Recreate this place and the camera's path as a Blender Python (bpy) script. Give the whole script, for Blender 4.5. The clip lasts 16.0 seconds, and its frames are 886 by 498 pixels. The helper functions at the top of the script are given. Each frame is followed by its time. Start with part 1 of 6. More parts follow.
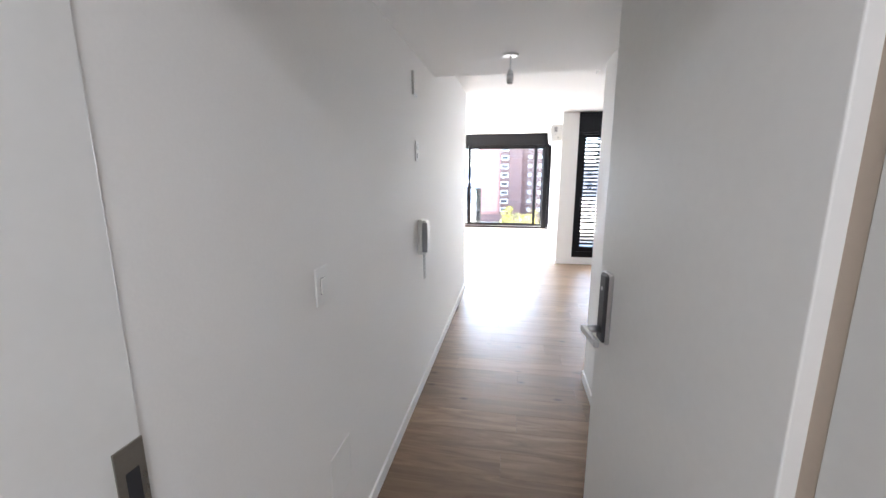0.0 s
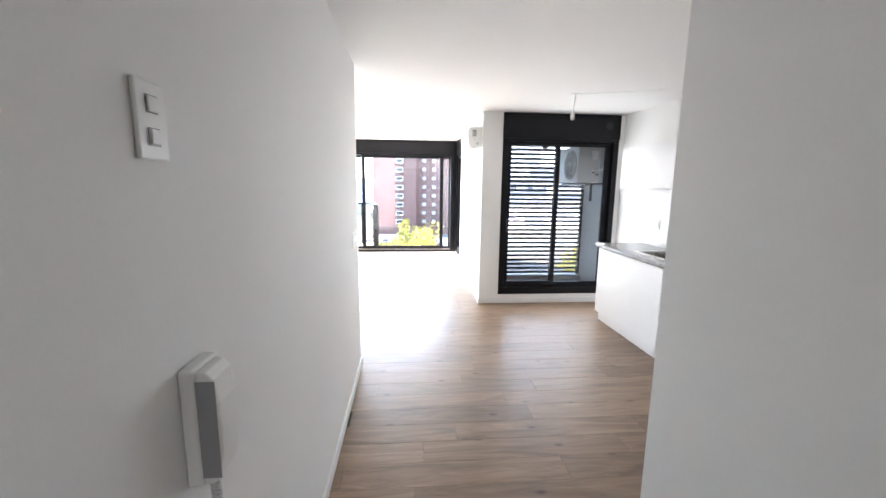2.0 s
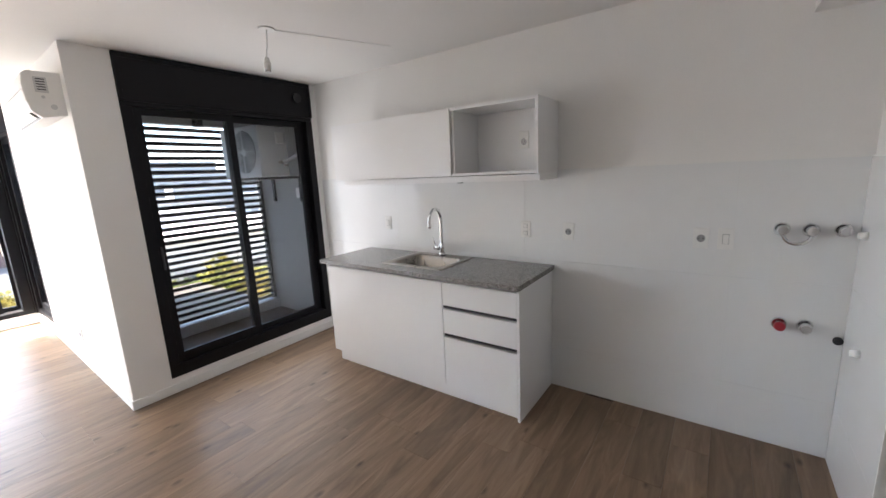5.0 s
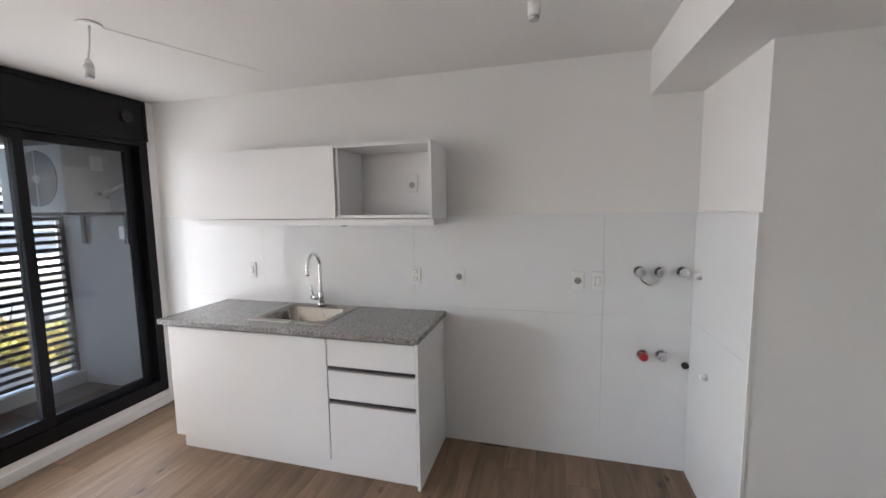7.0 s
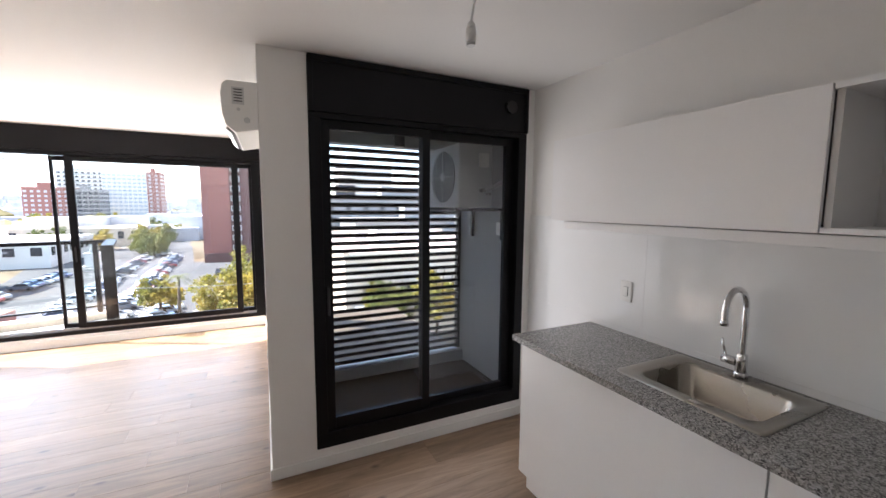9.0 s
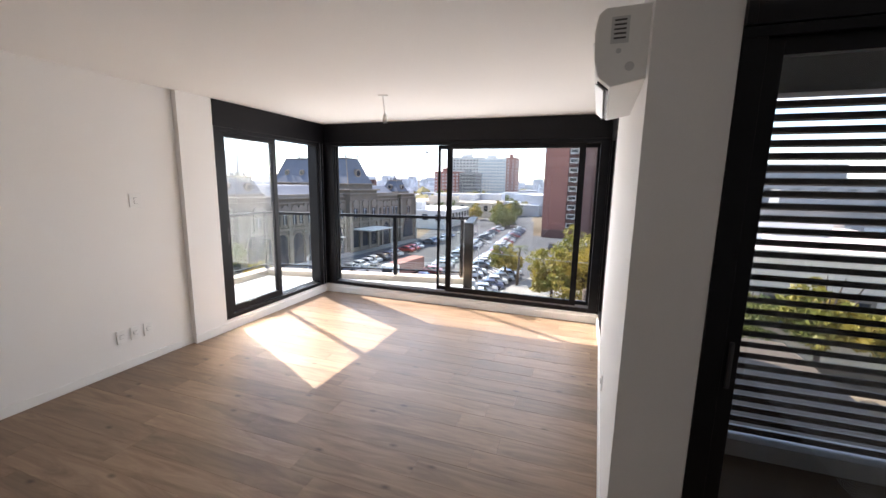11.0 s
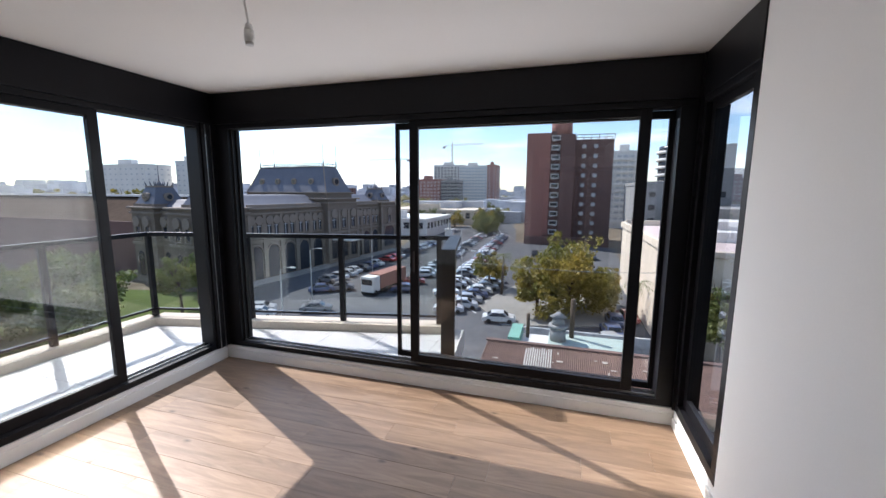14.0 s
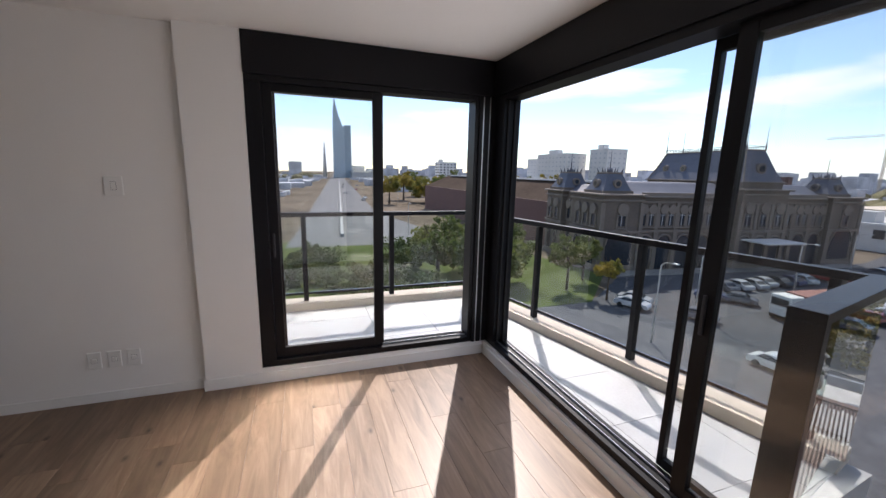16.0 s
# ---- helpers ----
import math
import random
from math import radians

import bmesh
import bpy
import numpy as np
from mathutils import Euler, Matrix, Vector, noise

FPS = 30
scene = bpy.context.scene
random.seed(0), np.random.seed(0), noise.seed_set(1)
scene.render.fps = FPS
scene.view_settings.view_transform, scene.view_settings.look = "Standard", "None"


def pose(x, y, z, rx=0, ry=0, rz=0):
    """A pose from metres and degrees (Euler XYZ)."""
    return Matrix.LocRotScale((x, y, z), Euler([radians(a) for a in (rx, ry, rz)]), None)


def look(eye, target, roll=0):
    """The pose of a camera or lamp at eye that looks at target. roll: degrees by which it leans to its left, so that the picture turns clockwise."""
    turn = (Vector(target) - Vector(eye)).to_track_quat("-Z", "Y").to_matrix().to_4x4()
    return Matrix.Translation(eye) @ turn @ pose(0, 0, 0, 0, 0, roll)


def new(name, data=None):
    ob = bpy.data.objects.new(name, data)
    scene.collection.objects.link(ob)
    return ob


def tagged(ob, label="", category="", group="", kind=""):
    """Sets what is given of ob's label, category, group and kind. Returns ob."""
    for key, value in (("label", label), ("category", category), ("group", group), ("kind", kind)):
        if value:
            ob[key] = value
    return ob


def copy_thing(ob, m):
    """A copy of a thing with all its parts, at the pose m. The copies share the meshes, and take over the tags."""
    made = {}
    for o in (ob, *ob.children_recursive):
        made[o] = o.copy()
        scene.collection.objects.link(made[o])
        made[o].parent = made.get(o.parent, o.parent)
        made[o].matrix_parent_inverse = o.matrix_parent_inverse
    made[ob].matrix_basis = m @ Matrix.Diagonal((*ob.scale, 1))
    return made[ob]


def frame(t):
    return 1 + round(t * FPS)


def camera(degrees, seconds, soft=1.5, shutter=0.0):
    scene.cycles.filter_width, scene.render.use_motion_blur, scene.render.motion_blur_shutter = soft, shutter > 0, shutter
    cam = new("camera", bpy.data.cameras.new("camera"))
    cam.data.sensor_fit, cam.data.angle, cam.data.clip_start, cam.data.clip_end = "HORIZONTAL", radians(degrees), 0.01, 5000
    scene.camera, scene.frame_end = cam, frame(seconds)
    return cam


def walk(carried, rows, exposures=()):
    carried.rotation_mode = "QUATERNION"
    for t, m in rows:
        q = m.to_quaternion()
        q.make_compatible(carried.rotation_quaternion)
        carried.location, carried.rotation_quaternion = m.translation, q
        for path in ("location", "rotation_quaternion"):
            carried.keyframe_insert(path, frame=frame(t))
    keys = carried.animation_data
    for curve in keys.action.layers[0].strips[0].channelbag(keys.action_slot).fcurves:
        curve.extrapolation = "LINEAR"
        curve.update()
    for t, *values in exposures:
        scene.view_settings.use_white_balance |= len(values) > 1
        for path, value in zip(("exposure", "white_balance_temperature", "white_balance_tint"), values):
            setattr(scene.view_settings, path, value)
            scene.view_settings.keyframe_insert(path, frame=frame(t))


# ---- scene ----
cam = camera(96.6, 16.0)
PATH = [
    (0, (0.501, -0.717, 1.509), (0.161, 1.217, 1.129), -0.0),
    (0.5, (0.396, -0.297, 1.504), (0.356, 1.671, 1.149), 0.3),
    (1, (0.327, 0.156, 1.503), (0.439, 2.125, 1.171), 0.8),
    (1.5, (0.293, 0.639, 1.518), (0.451, 2.605, 1.192), 0.7),
    (2, (0.312, 1.043, 1.543), (0.489, 3.01, 1.223), 0.7),
    (2.5, (0.287, 1.458, 1.527), (0.516, 3.425, 1.241), 0.6),
    (3, (0.288, 1.798, 1.545), (0.562, 3.762, 1.283), 0.3),
    (3.5, (0.312, 2.076, 1.559), (0.755, 4.011, 1.321), 0.2),
    (4, (0.283, 2.361, 1.57), (1.038, 4.201, 1.359), -0.0),
    (4.5, (0.343, 2.573, 1.554), (1.49, 4.196, 1.331), -0.9),
    (5, (0.468, 2.716, 1.563), (2.063, 3.86, 1.182), -2.7),
    (5.2, (0.49, 2.769, 1.566), (2.231, 3.632, 1.093), -3.2),
    (7.3, (0.60, 3.04, 1.59), (2.52, 3.565, 1.385), -0.9),
    (7.5, (0.636, 3.103, 1.583), (2.461, 3.893, 1.366), -0.6),
    (8, (0.77, 3.243, 1.569), (2.217, 4.603, 1.331), -0.2),
    (8.5, (0.977, 3.403, 1.58), (2.098, 5.041, 1.337), 0.1),
    (9, (1.185, 3.665, 1.607), (2.057, 5.452, 1.393), 0.4),
    (9.5, (1.368, 3.894, 1.622), (1.833, 5.823, 1.377), 0.9),
    (10, (1.428, 4.098, 1.634), (1.356, 6.07, 1.313), 0.8),
    (10.2, (1.326, 4.172, 1.648), (1.102, 6.129, 1.3), 1.0),
    (12.3, (0.934, 5.174, 1.632), (0.02, 6.939, 1.405), 0.5),
    (12.5, (0.881, 5.296, 1.635), (0.064, 7.113, 1.457), 0.8),
    (13, (0.73, 5.647, 1.66), (0.109, 7.545, 1.543), 0.9),
    (13.5, (0.589, 6.069, 1.618), (0.054, 7.988, 1.439), 0.4),
    (14, (0.532, 6.529, 1.6), (-0.041, 8.423, 1.311), 0.3),
    (14.5, (0.497, 6.935, 1.58), (-0.246, 8.761, 1.242), 0.6),
    (15, (0.437, 7.33, 1.555), (-0.586, 9.011, 1.197), 1.1),
    (15.5, (0.467, 7.686, 1.574), (-1.013, 8.973, 1.184), 1.4),
    (16, (0.479, 7.953, 1.581), (-1.37, 8.614, 1.2), 1.4),
]
walk(cam, [(t, look(eye, target, roll)) for t, eye, target, roll in PATH],
     exposures=[(0.0, 4.25, 5850, 11), (0.5, 4.3, 5850, 11), (1.5, 4.15, 5850, 10), (2.0, 3.9, 5900, 10), (2.5, 3.6, 5900, 10), (3.5, 3.05, 6050, 11), (5.0, 3.02, 6200, 13), (7.5, 3.2, 6150, 13), (8.0, 3.0, 6250, 14), (8.5, 2.85, 6250, 14), (9.0, 2.45, 6350, 15), (10.0, 1.85, 6400, 16), (12.5, 1.15, 6150, 14), (14.0, 0.45, 5950, 15), (16.0, 0.2, 6200, 18)])

# ---- light ----
SUN_DIR = Vector((1.80, -0.89, -2.09)).normalized()
sun_data = bpy.data.lights.new("sun", "SUN")
sun_data.energy, sun_data.angle, sun_data.color = 5.0, radians(0.53), (1.0, 0.93, 0.82)
sun = new("sun", sun_data)
sun.matrix_world = look((0, 0, 60), Vector((0, 0, 60)) + SUN_DIR)

world = bpy.data.worlds.new("world")
scene.world = world
world.use_nodes = True
wn, wl = world.node_tree.nodes, world.node_tree.links
sky = wn.new("ShaderNodeTexSky")
sky.sky_type, sky.sun_disc = "NISHITA", False
sky.sun_elevation = math.asin(-SUN_DIR.z)
sky.sun_rotation = math.atan2(-SUN_DIR.x, -SUN_DIR.y)
sky.air_density, sky.dust_density, sky.ozone_density = 1.0, 0.15, 2.5
tc = wn.new("ShaderNodeTexCoord")
mp = wn.new("ShaderNodeMapping")
mp.inputs["Scale"].default_value = (1.0, 1.0, 5.5)
nz = wn.new("ShaderNodeTexNoise")
nz.inputs["Scale"].default_value, nz.inputs["Detail"].default_value = 2.6, 7
rp = wn.new("ShaderNodeValToRGB")
rp.color_ramp.elements[0].position, rp.color_ramp.elements[1].position = 0.5, 0.68
mx = wn.new("ShaderNodeMixRGB")
mx.inputs[2].default_value = (7.2, 7.4, 7.7, 1)
wl.new(tc.outputs["Generated"], mp.inputs[0])
wl.new(mp.outputs[0], nz.inputs["Vector"])
wl.new(nz.outputs["Fac"], rp.inputs[0])
wl.new(rp.outputs[0], mx.inputs[0])
wl.new(sky.outputs[0], mx.inputs[1])
bg = wn["Background"]
bg.inputs["Strength"].default_value = 0.15
wl.new(mx.outputs[0], bg.inputs[0])

# sky light in the openings
def sky_panel(name, at, to, w, h, watts, color=(1.0, 0.97, 0.93)):
    d = bpy.data.lights.new(name, "AREA")
    d.shape, d.size, d.size_y, d.energy, d.color = "RECTANGLE", w, h, watts, color
    o = new(name, d)
    o.matrix_world = look(at, to)
    return o


sky_panel("skylight_front", (-0.6, 9.40, 1.2), (-0.6, 0, 1.2), 3.4, 1.8, 14.5)
sky_panel("skylight_terrace", (2.25, 6.01, 1.15), (2.25, 0, 1.15), 1.3, 1.8, 2.0)
# the landing's ceiling light, behind the start of the walk
sky_panel("landing_light", (0.5, -1.5, 2.43), (0.5, -1.5, 0), 0.6, 0.6, 1.7, (1.0, 0.97, 0.95))

# ---- materials ----
def mat_base(name, color, rough=0.5, metal=0.0):
    m = bpy.data.materials.new(name)
    m.use_nodes = True
    b = m.node_tree.nodes["Principled BSDF"]
    b.inputs["Base Color"].default_value = (*color, 1)
    b.inputs["Roughness"].default_value = rough
    b.inputs["Metallic"].default_value = metal
    return m, m.node_tree.nodes, m.node_tree.links, b


def mat_var(name, color, rough=0.5, metal=0.0, amount=0.12, scale=3.0, fine=60.0, bump=0.05, coords="Object"):
    """A surface with large stains, fine grain and a little relief."""
    m, n, l, b = mat_base(name, color, rough, metal)
    t = n.new("ShaderNodeTexCoord")
    a = n.new("ShaderNodeTexNoise")
    a.inputs["Scale"].default_value, a.inputs["Detail"].default_value = scale, 6
    f = n.new("ShaderNodeTexNoise")
    f.inputs["Scale"].default_value, f.inputs["Detail"].default_value = fine, 4
    l.new(t.outputs[coords], a.inputs["Vector"])
    l.new(t.outputs[coords], f.inputs["Vector"])
    add = n.new("ShaderNodeMath")
    add.operation = "ADD"
    l.new(a.outputs["Fac"], add.inputs[0])
    l.new(f.outputs["Fac"], add.inputs[1])
    r = n.new("ShaderNodeMapRange")
    r.inputs[1].default_value, r.inputs[2].default_value = 0.6, 1.4
    r.inputs[3].default_value, r.inputs[4].default_value = 1 - amount, 1 + amount
    l.new(add.outputs[0], r.inputs[0])
    mul = n.new("ShaderNodeVectorMath")
    mul.operation = "SCALE"
    mul.inputs[0].default_value = color
    l.new(r.outputs[0], mul.inputs["Scale"])
    l.new(mul.outputs[0], b.inputs["Base Color"])
    rr = n.new("ShaderNodeMapRange")
    rr.inputs[3].default_value, rr.inputs[4].default_value = max(rough - 0.06, 0.02), rough + 0.06
    l.new(a.outputs["Fac"], rr.inputs[0])
    l.new(rr.outputs[0], b.inputs["Roughness"])
    if bump:
        bp = n.new("ShaderNodeBump")
        bp.inputs["Strength"].default_value, bp.inputs["Distance"].default_value = bump, 0.004
        l.new(f.outputs["Fac"], bp.inputs["Height"])
        l.new(bp.outputs[0], b.inputs["Normal"])
    return m


def mat_wood():
    m, n, l, b = mat_base("oak_plank", (0.3, 0.2, 0.13), 0.36)
    b.inputs["Specular IOR Level"].default_value = 0.34
    t, info = n.new("ShaderNodeTexCoord"), n.new("ShaderNodeObjectInfo")
    comb = n.new("ShaderNodeVectorMath")
    comb.operation = "MULTIPLY_ADD"
    off = n.new("ShaderNodeVectorMath")
    off.operation = "SCALE"
    off.inputs[0].default_value = (37.0, 91.0, 13.0)
    l.new(info.outputs["Random"], off.inputs["Scale"])
    comb.inputs[1].default_value = (0.8, 6.0, 1.0)
    l.new(t.outputs["Object"], comb.inputs[0])
    l.new(off.outputs[0], comb.inputs[2])
    g = n.new("ShaderNodeTexNoise")
    g.inputs["Scale"].default_value, g.inputs["Detail"].default_value, g.inputs["Distortion"].default_value = 2.2, 9, 1.2
    g.inputs["Roughness"].default_value = 0.62
    l.new(comb.outputs[0], g.inputs["Vector"])
    cr = n.new("ShaderNodeValToRGB")
    e = cr.color_ramp.elements
    e[0].position, e[0].color = 0.22, (0.125, 0.079, 0.048, 1)
    e[1].position, e[1].color = 0.78, (0.335, 0.236, 0.157, 1)
    mid = e.new(0.5)
    mid.color = (0.23, 0.154, 0.099, 1)
    l.new(g.outputs["Fac"], cr.inputs[0])
    # knots
    kv = n.new("ShaderNodeVectorMath")
    kv.operation = "MULTIPLY_ADD"
    kv.inputs[1].default_value = (2.6, 5.0, 1.0)
    l.new(t.outputs["Object"], kv.inputs[0])
    l.new(off.outputs[0], kv.inputs[2])
    vo = n.new("ShaderNodeTexVoronoi")
    vo.voronoi_dimensions = "2D"
    vo.inputs["Scale"].default_value = 0.55
    l.new(kv.outputs[0], vo.inputs["Vector"])
    kr = n.new("ShaderNodeMapRange")
    kr.inputs[1].default_value, kr.inputs[2].default_value = 0.01, 0.055
    kr.inputs[3].default_value, kr.inputs[4].default_value = 0.42, 1.0
    l.new(vo.outputs["Distance"], kr.inputs[0])
    tint = n.new("ShaderNodeMapRange")
    tint.inputs[3].default_value, tint.inputs[4].default_value = 0.8, 1.15
    l.new(info.outputs["Random"], tint.inputs[0])
    mm = n.new("ShaderNodeMath")
    mm.operation = "MULTIPLY"
    l.new(kr.outputs[0], mm.inputs[0])
    l.new(tint.outputs[0], mm.inputs[1])
    sc = n.new("ShaderNodeVectorMath")
    sc.operation = "SCALE"
    l.new(cr.outputs[0], sc.inputs[0])
    l.new(mm.outputs[0], sc.inputs["Scale"])
    l.new(sc.outputs[0], b.inputs["Base Color"])
    ro = n.new("ShaderNodeMapRange")
    ro.inputs[3].default_value, ro.inputs[4].default_value = 0.30, 0.46
    l.new(g.outputs["Fac"], ro.inputs[0])
    l.new(ro.outputs[0], b.inputs["Roughness"])
    bp = n.new("ShaderNodeBump")
    bp.inputs["Strength"].default_value, bp.inputs["Distance"].default_value = 0.12, 0.002
    l.new(g.outputs["Fac"], bp.inputs["Height"])
    l.new(bp.outputs[0], b.inputs["Normal"])
    return m


def mat_glass(name, tint=(0.97, 0.985, 0.98), rough=0.0):
    m, n, l, b = mat_base(name, tint, rough)
    b.inputs["Transmission Weight"].default_value = 1.0
    b.inputs["IOR"].default_value = 1.45
    return m


def mat_granite():
    m, n, l, b = mat_base("grey_granite", (0.2, 0.2, 0.2), 0.22)
    t = n.new("ShaderNodeTexCoord")
    v = n.new("ShaderNodeTexVoronoi")
    v.inputs["Scale"].default_value = 210
    l.new(t.outputs["Object"], v.inputs["Vector"])
    no = n.new("ShaderNodeTexNoise")
    no.inputs["Scale"].default_value = 70
    l.new(t.outputs["Object"], no.inputs["Vector"])
    sep = n.new("ShaderNodeSeparateColor")
    l.new(v.outputs["Color"], sep.inputs[0])
    ad = n.new("ShaderNodeMath")
    ad.operation = "MULTIPLY_ADD"
    ad.inputs[1].default_value = 0.65
    l.new(sep.outputs[0], ad.inputs[0])
    sb = n.new("ShaderNodeMath")
    sb.operation = "MULTIPLY"
    sb.inputs[1].default_value = 0.4
    l.new(no.outputs["Fac"], sb.inputs[0])
    l.new(sb.outputs[0], ad.inputs[2])
    cr = n.new("ShaderNodeValToRGB")
    e = cr.color_ramp.elements
    e[0].position, e[0].color = 0.2, (0.055, 0.055, 0.055, 1)
    e[1].position, e[1].color = 0.8, (0.42, 0.41, 0.40, 1)
    l.new(ad.outputs[0], cr.inputs[0])
    l.new(cr.outputs[0], b.inputs["Base Color"])
    return m


def mat_random(name, colors, rough=0.4, coat=0.0):
    """Each object takes one of the colours."""
    m, n, l, b = mat_base(name, colors[0], rough)
    info = n.new("ShaderNodeObjectInfo")
    cr = n.new("ShaderNodeValToRGB")
    cr.color_ramp.interpolation = "CONSTANT"
    e = cr.color_ramp.elements
    e[0].color = (*colors[0], 1)
    e[1].position, e[1].color = 1 / len(colors), (*colors[1], 1)
    for i, c in enumerate(colors[2:], 2):
        e.new(i / len(colors)).color = (*c, 1)
    l.new(info.outputs["Random"], cr.inputs[0])
    l.new(cr.outputs[0], b.inputs["Base Color"])
    b.inputs["Coat Weight"].default_value = coat
    return m


def mat_leaf(name, c0, c1):
    m, n, l, b = mat_base(name, c0, 0.6)
    t = n.new("ShaderNodeTexCoord")
    no = n.new("ShaderNodeTexNoise")
    no.inputs["Scale"].default_value, no.inputs["Detail"].default_value = 0.6, 8
    l.new(t.outputs["Object"], no.inputs["Vector"])
    cr = n.new("ShaderNodeValToRGB")
    e = cr.color_ramp.elements
    e[0].position, e[0].color = 0.38, (*c0, 1)
    e[1].position, e[1].color = 0.62, (*c1, 1)
    l.new(no.outputs["Fac"], cr.inputs[0])
    l.new(cr.outputs[0], b.inputs["Base Color"])
    tr = n.new("ShaderNodeBsdfTranslucent")
    l.new(cr.outputs[0], tr.inputs[0])
    mixer = n.new("ShaderNodeMixShader")
    mixer.inputs[0].default_value = 0.4
    l.new(b.outputs[0], mixer.inputs[1])
    l.new(tr.outputs[0], mixer.inputs[2])
    l.new(mixer.outputs[0], n["Material Output"].inputs[0])
    return m


WALL = mat_var("white_wall_paint", (0.82, 0.81, 0.79), 0.75, amount=0.02, scale=1.5, fine=140, bump=0.06)
CEIL = mat_var("white_ceiling_paint", (0.82, 0.81, 0.79), 0.85, amount=0.02, scale=1.2, fine=120, bump=0.05)
TRIM = mat_var("white_satin_trim", (0.8, 0.8, 0.78), 0.4, amount=0.02, fine=40, bump=0.02)
TILE = mat_var("white_glazed_tile", (0.8, 0.81, 0.81), 0.08, amount=0.012, fine=8, bump=0.0)
GROUT = mat_var("pale_grout", (0.72, 0.72, 0.71), 0.9)
LACQ = mat_var("white_melamine", (0.82, 0.82, 0.82), 0.32, amount=0.012, fine=90, bump=0.02)
EDGE = mat_var("grey_melamine_edge", (0.42, 0.42, 0.42), 0.5, amount=0.03)
BLACK = mat_var("black_anodised_aluminium", (0.006, 0.006, 0.008), 0.42, amount=0.15, fine=200, bump=0.02)
BLACK.node_tree.nodes["Principled BSDF"].inputs["Specular IOR Level"].default_value = 0.22
RUBBER = mat_var("black_rubber", (0.015, 0.015, 0.015), 0.8)
SHADE = mat_var("dark_shutter_slats", (0.010, 0.010, 0.012), 0.5, amount=0.15)
ALU = mat_var("brushed_aluminium", (0.55, 0.55, 0.56), 0.3, 1.0, amount=0.05, fine=120)
STEEL = mat_var("stainless_steel", (0.33, 0.31, 0.28), 0.28, 1.0, amount=0.05, fine=160, bump=0.02)
CHROME = mat_var("polished_chrome", (0.75, 0.75, 0.76), 0.07, 1.0, amount=0.02, bump=0.0)
PLASTIC = mat_var("white_plastic", (0.8, 0.8, 0.78), 0.35, amount=0.02, bump=0.0)
# Grey of socket inserts, also painted shade on switches and the intercom.
SOCKSHADE = mat_var("grey_socket_insert_and_shade", (0.3, 0.3, 0.31), 0.4, amount=0.03, bump=0.0)
GREYPL = mat_var("light_grey_plastic", (0.55, 0.56, 0.56), 0.4, amount=0.03, bump=0.0)
# Dark plastic, also used as painted shade in the cabinet's gaps.
DARKPL = mat_var("dark_plastic_and_gap_shade", (0.03, 0.03, 0.035), 0.35, amount=0.05, bump=0.0)
RED = mat_var("red_plastic", (0.35, 0.02, 0.03), 0.35, amount=0.05, bump=0.0)
WOOD = mat_wood()
UNDER = mat_var("dark_underlay", (0.06, 0.045, 0.03), 0.9)
GRANITE = mat_granite()
GLASS = mat_glass("window_glass")
RAILGLASS = mat_glass("railing_glass", (0.9, 0.96, 0.93))
CONC = mat_var("grey_concrete", (0.36, 0.36, 0.35), 0.85, amount=0.12, scale=2, fine=40, bump=0.2)
TERRA = mat_var("pale_grey_outdoor_tile", (0.37, 0.375, 0.38), 0.35, amount=0.08, scale=4, fine=50)
BEIGE = mat_var("beige_coping", (0.5, 0.44, 0.36), 0.8, amount=0.1, scale=5, fine=40, bump=0.2)
LGREY = mat_var("grey_render", (0.34, 0.34, 0.33), 0.85, amount=0.06, fine=60, bump=0.15)
HALL = mat_var("beige_hall_paint", (0.5, 0.42, 0.34), 0.7, amount=0.04)
ASPH = mat_var("asphalt", (0.105, 0.108, 0.115), 0.9, amount=0.35, scale=0.06, fine=1.5, bump=0.0)
LAND = mat_var("city_ground", (0.15, 0.125, 0.095), 0.95, amount=0.6, scale=0.02, fine=0.3, bump=0.0)
PAVE = mat_var("pavement_slabs", (0.27, 0.26, 0.24), 0.9, amount=0.2, scale=0.3, fine=4, bump=0.0)
ROADLT = mat_var("pale_road", (0.2, 0.2, 0.2), 0.85, amount=0.12, scale=0.05, fine=0.6, bump=0.0)
GRASS = mat_var("grass", (0.085, 0.11, 0.04), 0.95, amount=0.4, scale=0.15, fine=2.5, bump=0.0)
STONE = mat_var("sooty_stone", (0.14, 0.115, 0.092), 0.9, amount=0.25, scale=0.3, fine=4, bump=0.3)
STONEL = mat_var("carved_stone", (0.19, 0.16, 0.13), 0.9, amount=0.2, scale=0.6, fine=6, bump=0.3)
SLATE = mat_var("blue_grey_slate", (0.085, 0.095, 0.12), 0.6, amount=0.25, scale=0.4, fine=6, bump=0.2)
BRICK = mat_var("red_brick", (0.27, 0.125, 0.10), 0.9, amount=0.12, scale=0.15, fine=6, bump=0.1)
BRICKD = mat_var("dark_brown_brick", (0.13, 0.075, 0.065), 0.9, amount=0.12, scale=0.15, fine=6, bump=0.1)
RENDW = mat_var("white_render", (0.62, 0.61, 0.58), 0.85, amount=0.1, scale=0.2, fine=3, bump=0.0)
RENDG = mat_var("grey_city_render", (0.24, 0.24, 0.24), 0.9, amount=0.2, scale=0.2, fine=3, bump=0.0)
CREAM = mat_var("cream_stucco", (0.58, 0.5, 0.4), 0.9, amount=0.22, scale=0.25, fine=3, bump=0.2)
PINK = mat_var("pinkish_roof_membrane", (0.55, 0.45, 0.42), 0.85, amount=0.15, scale=0.3, fine=3, bump=0.0)
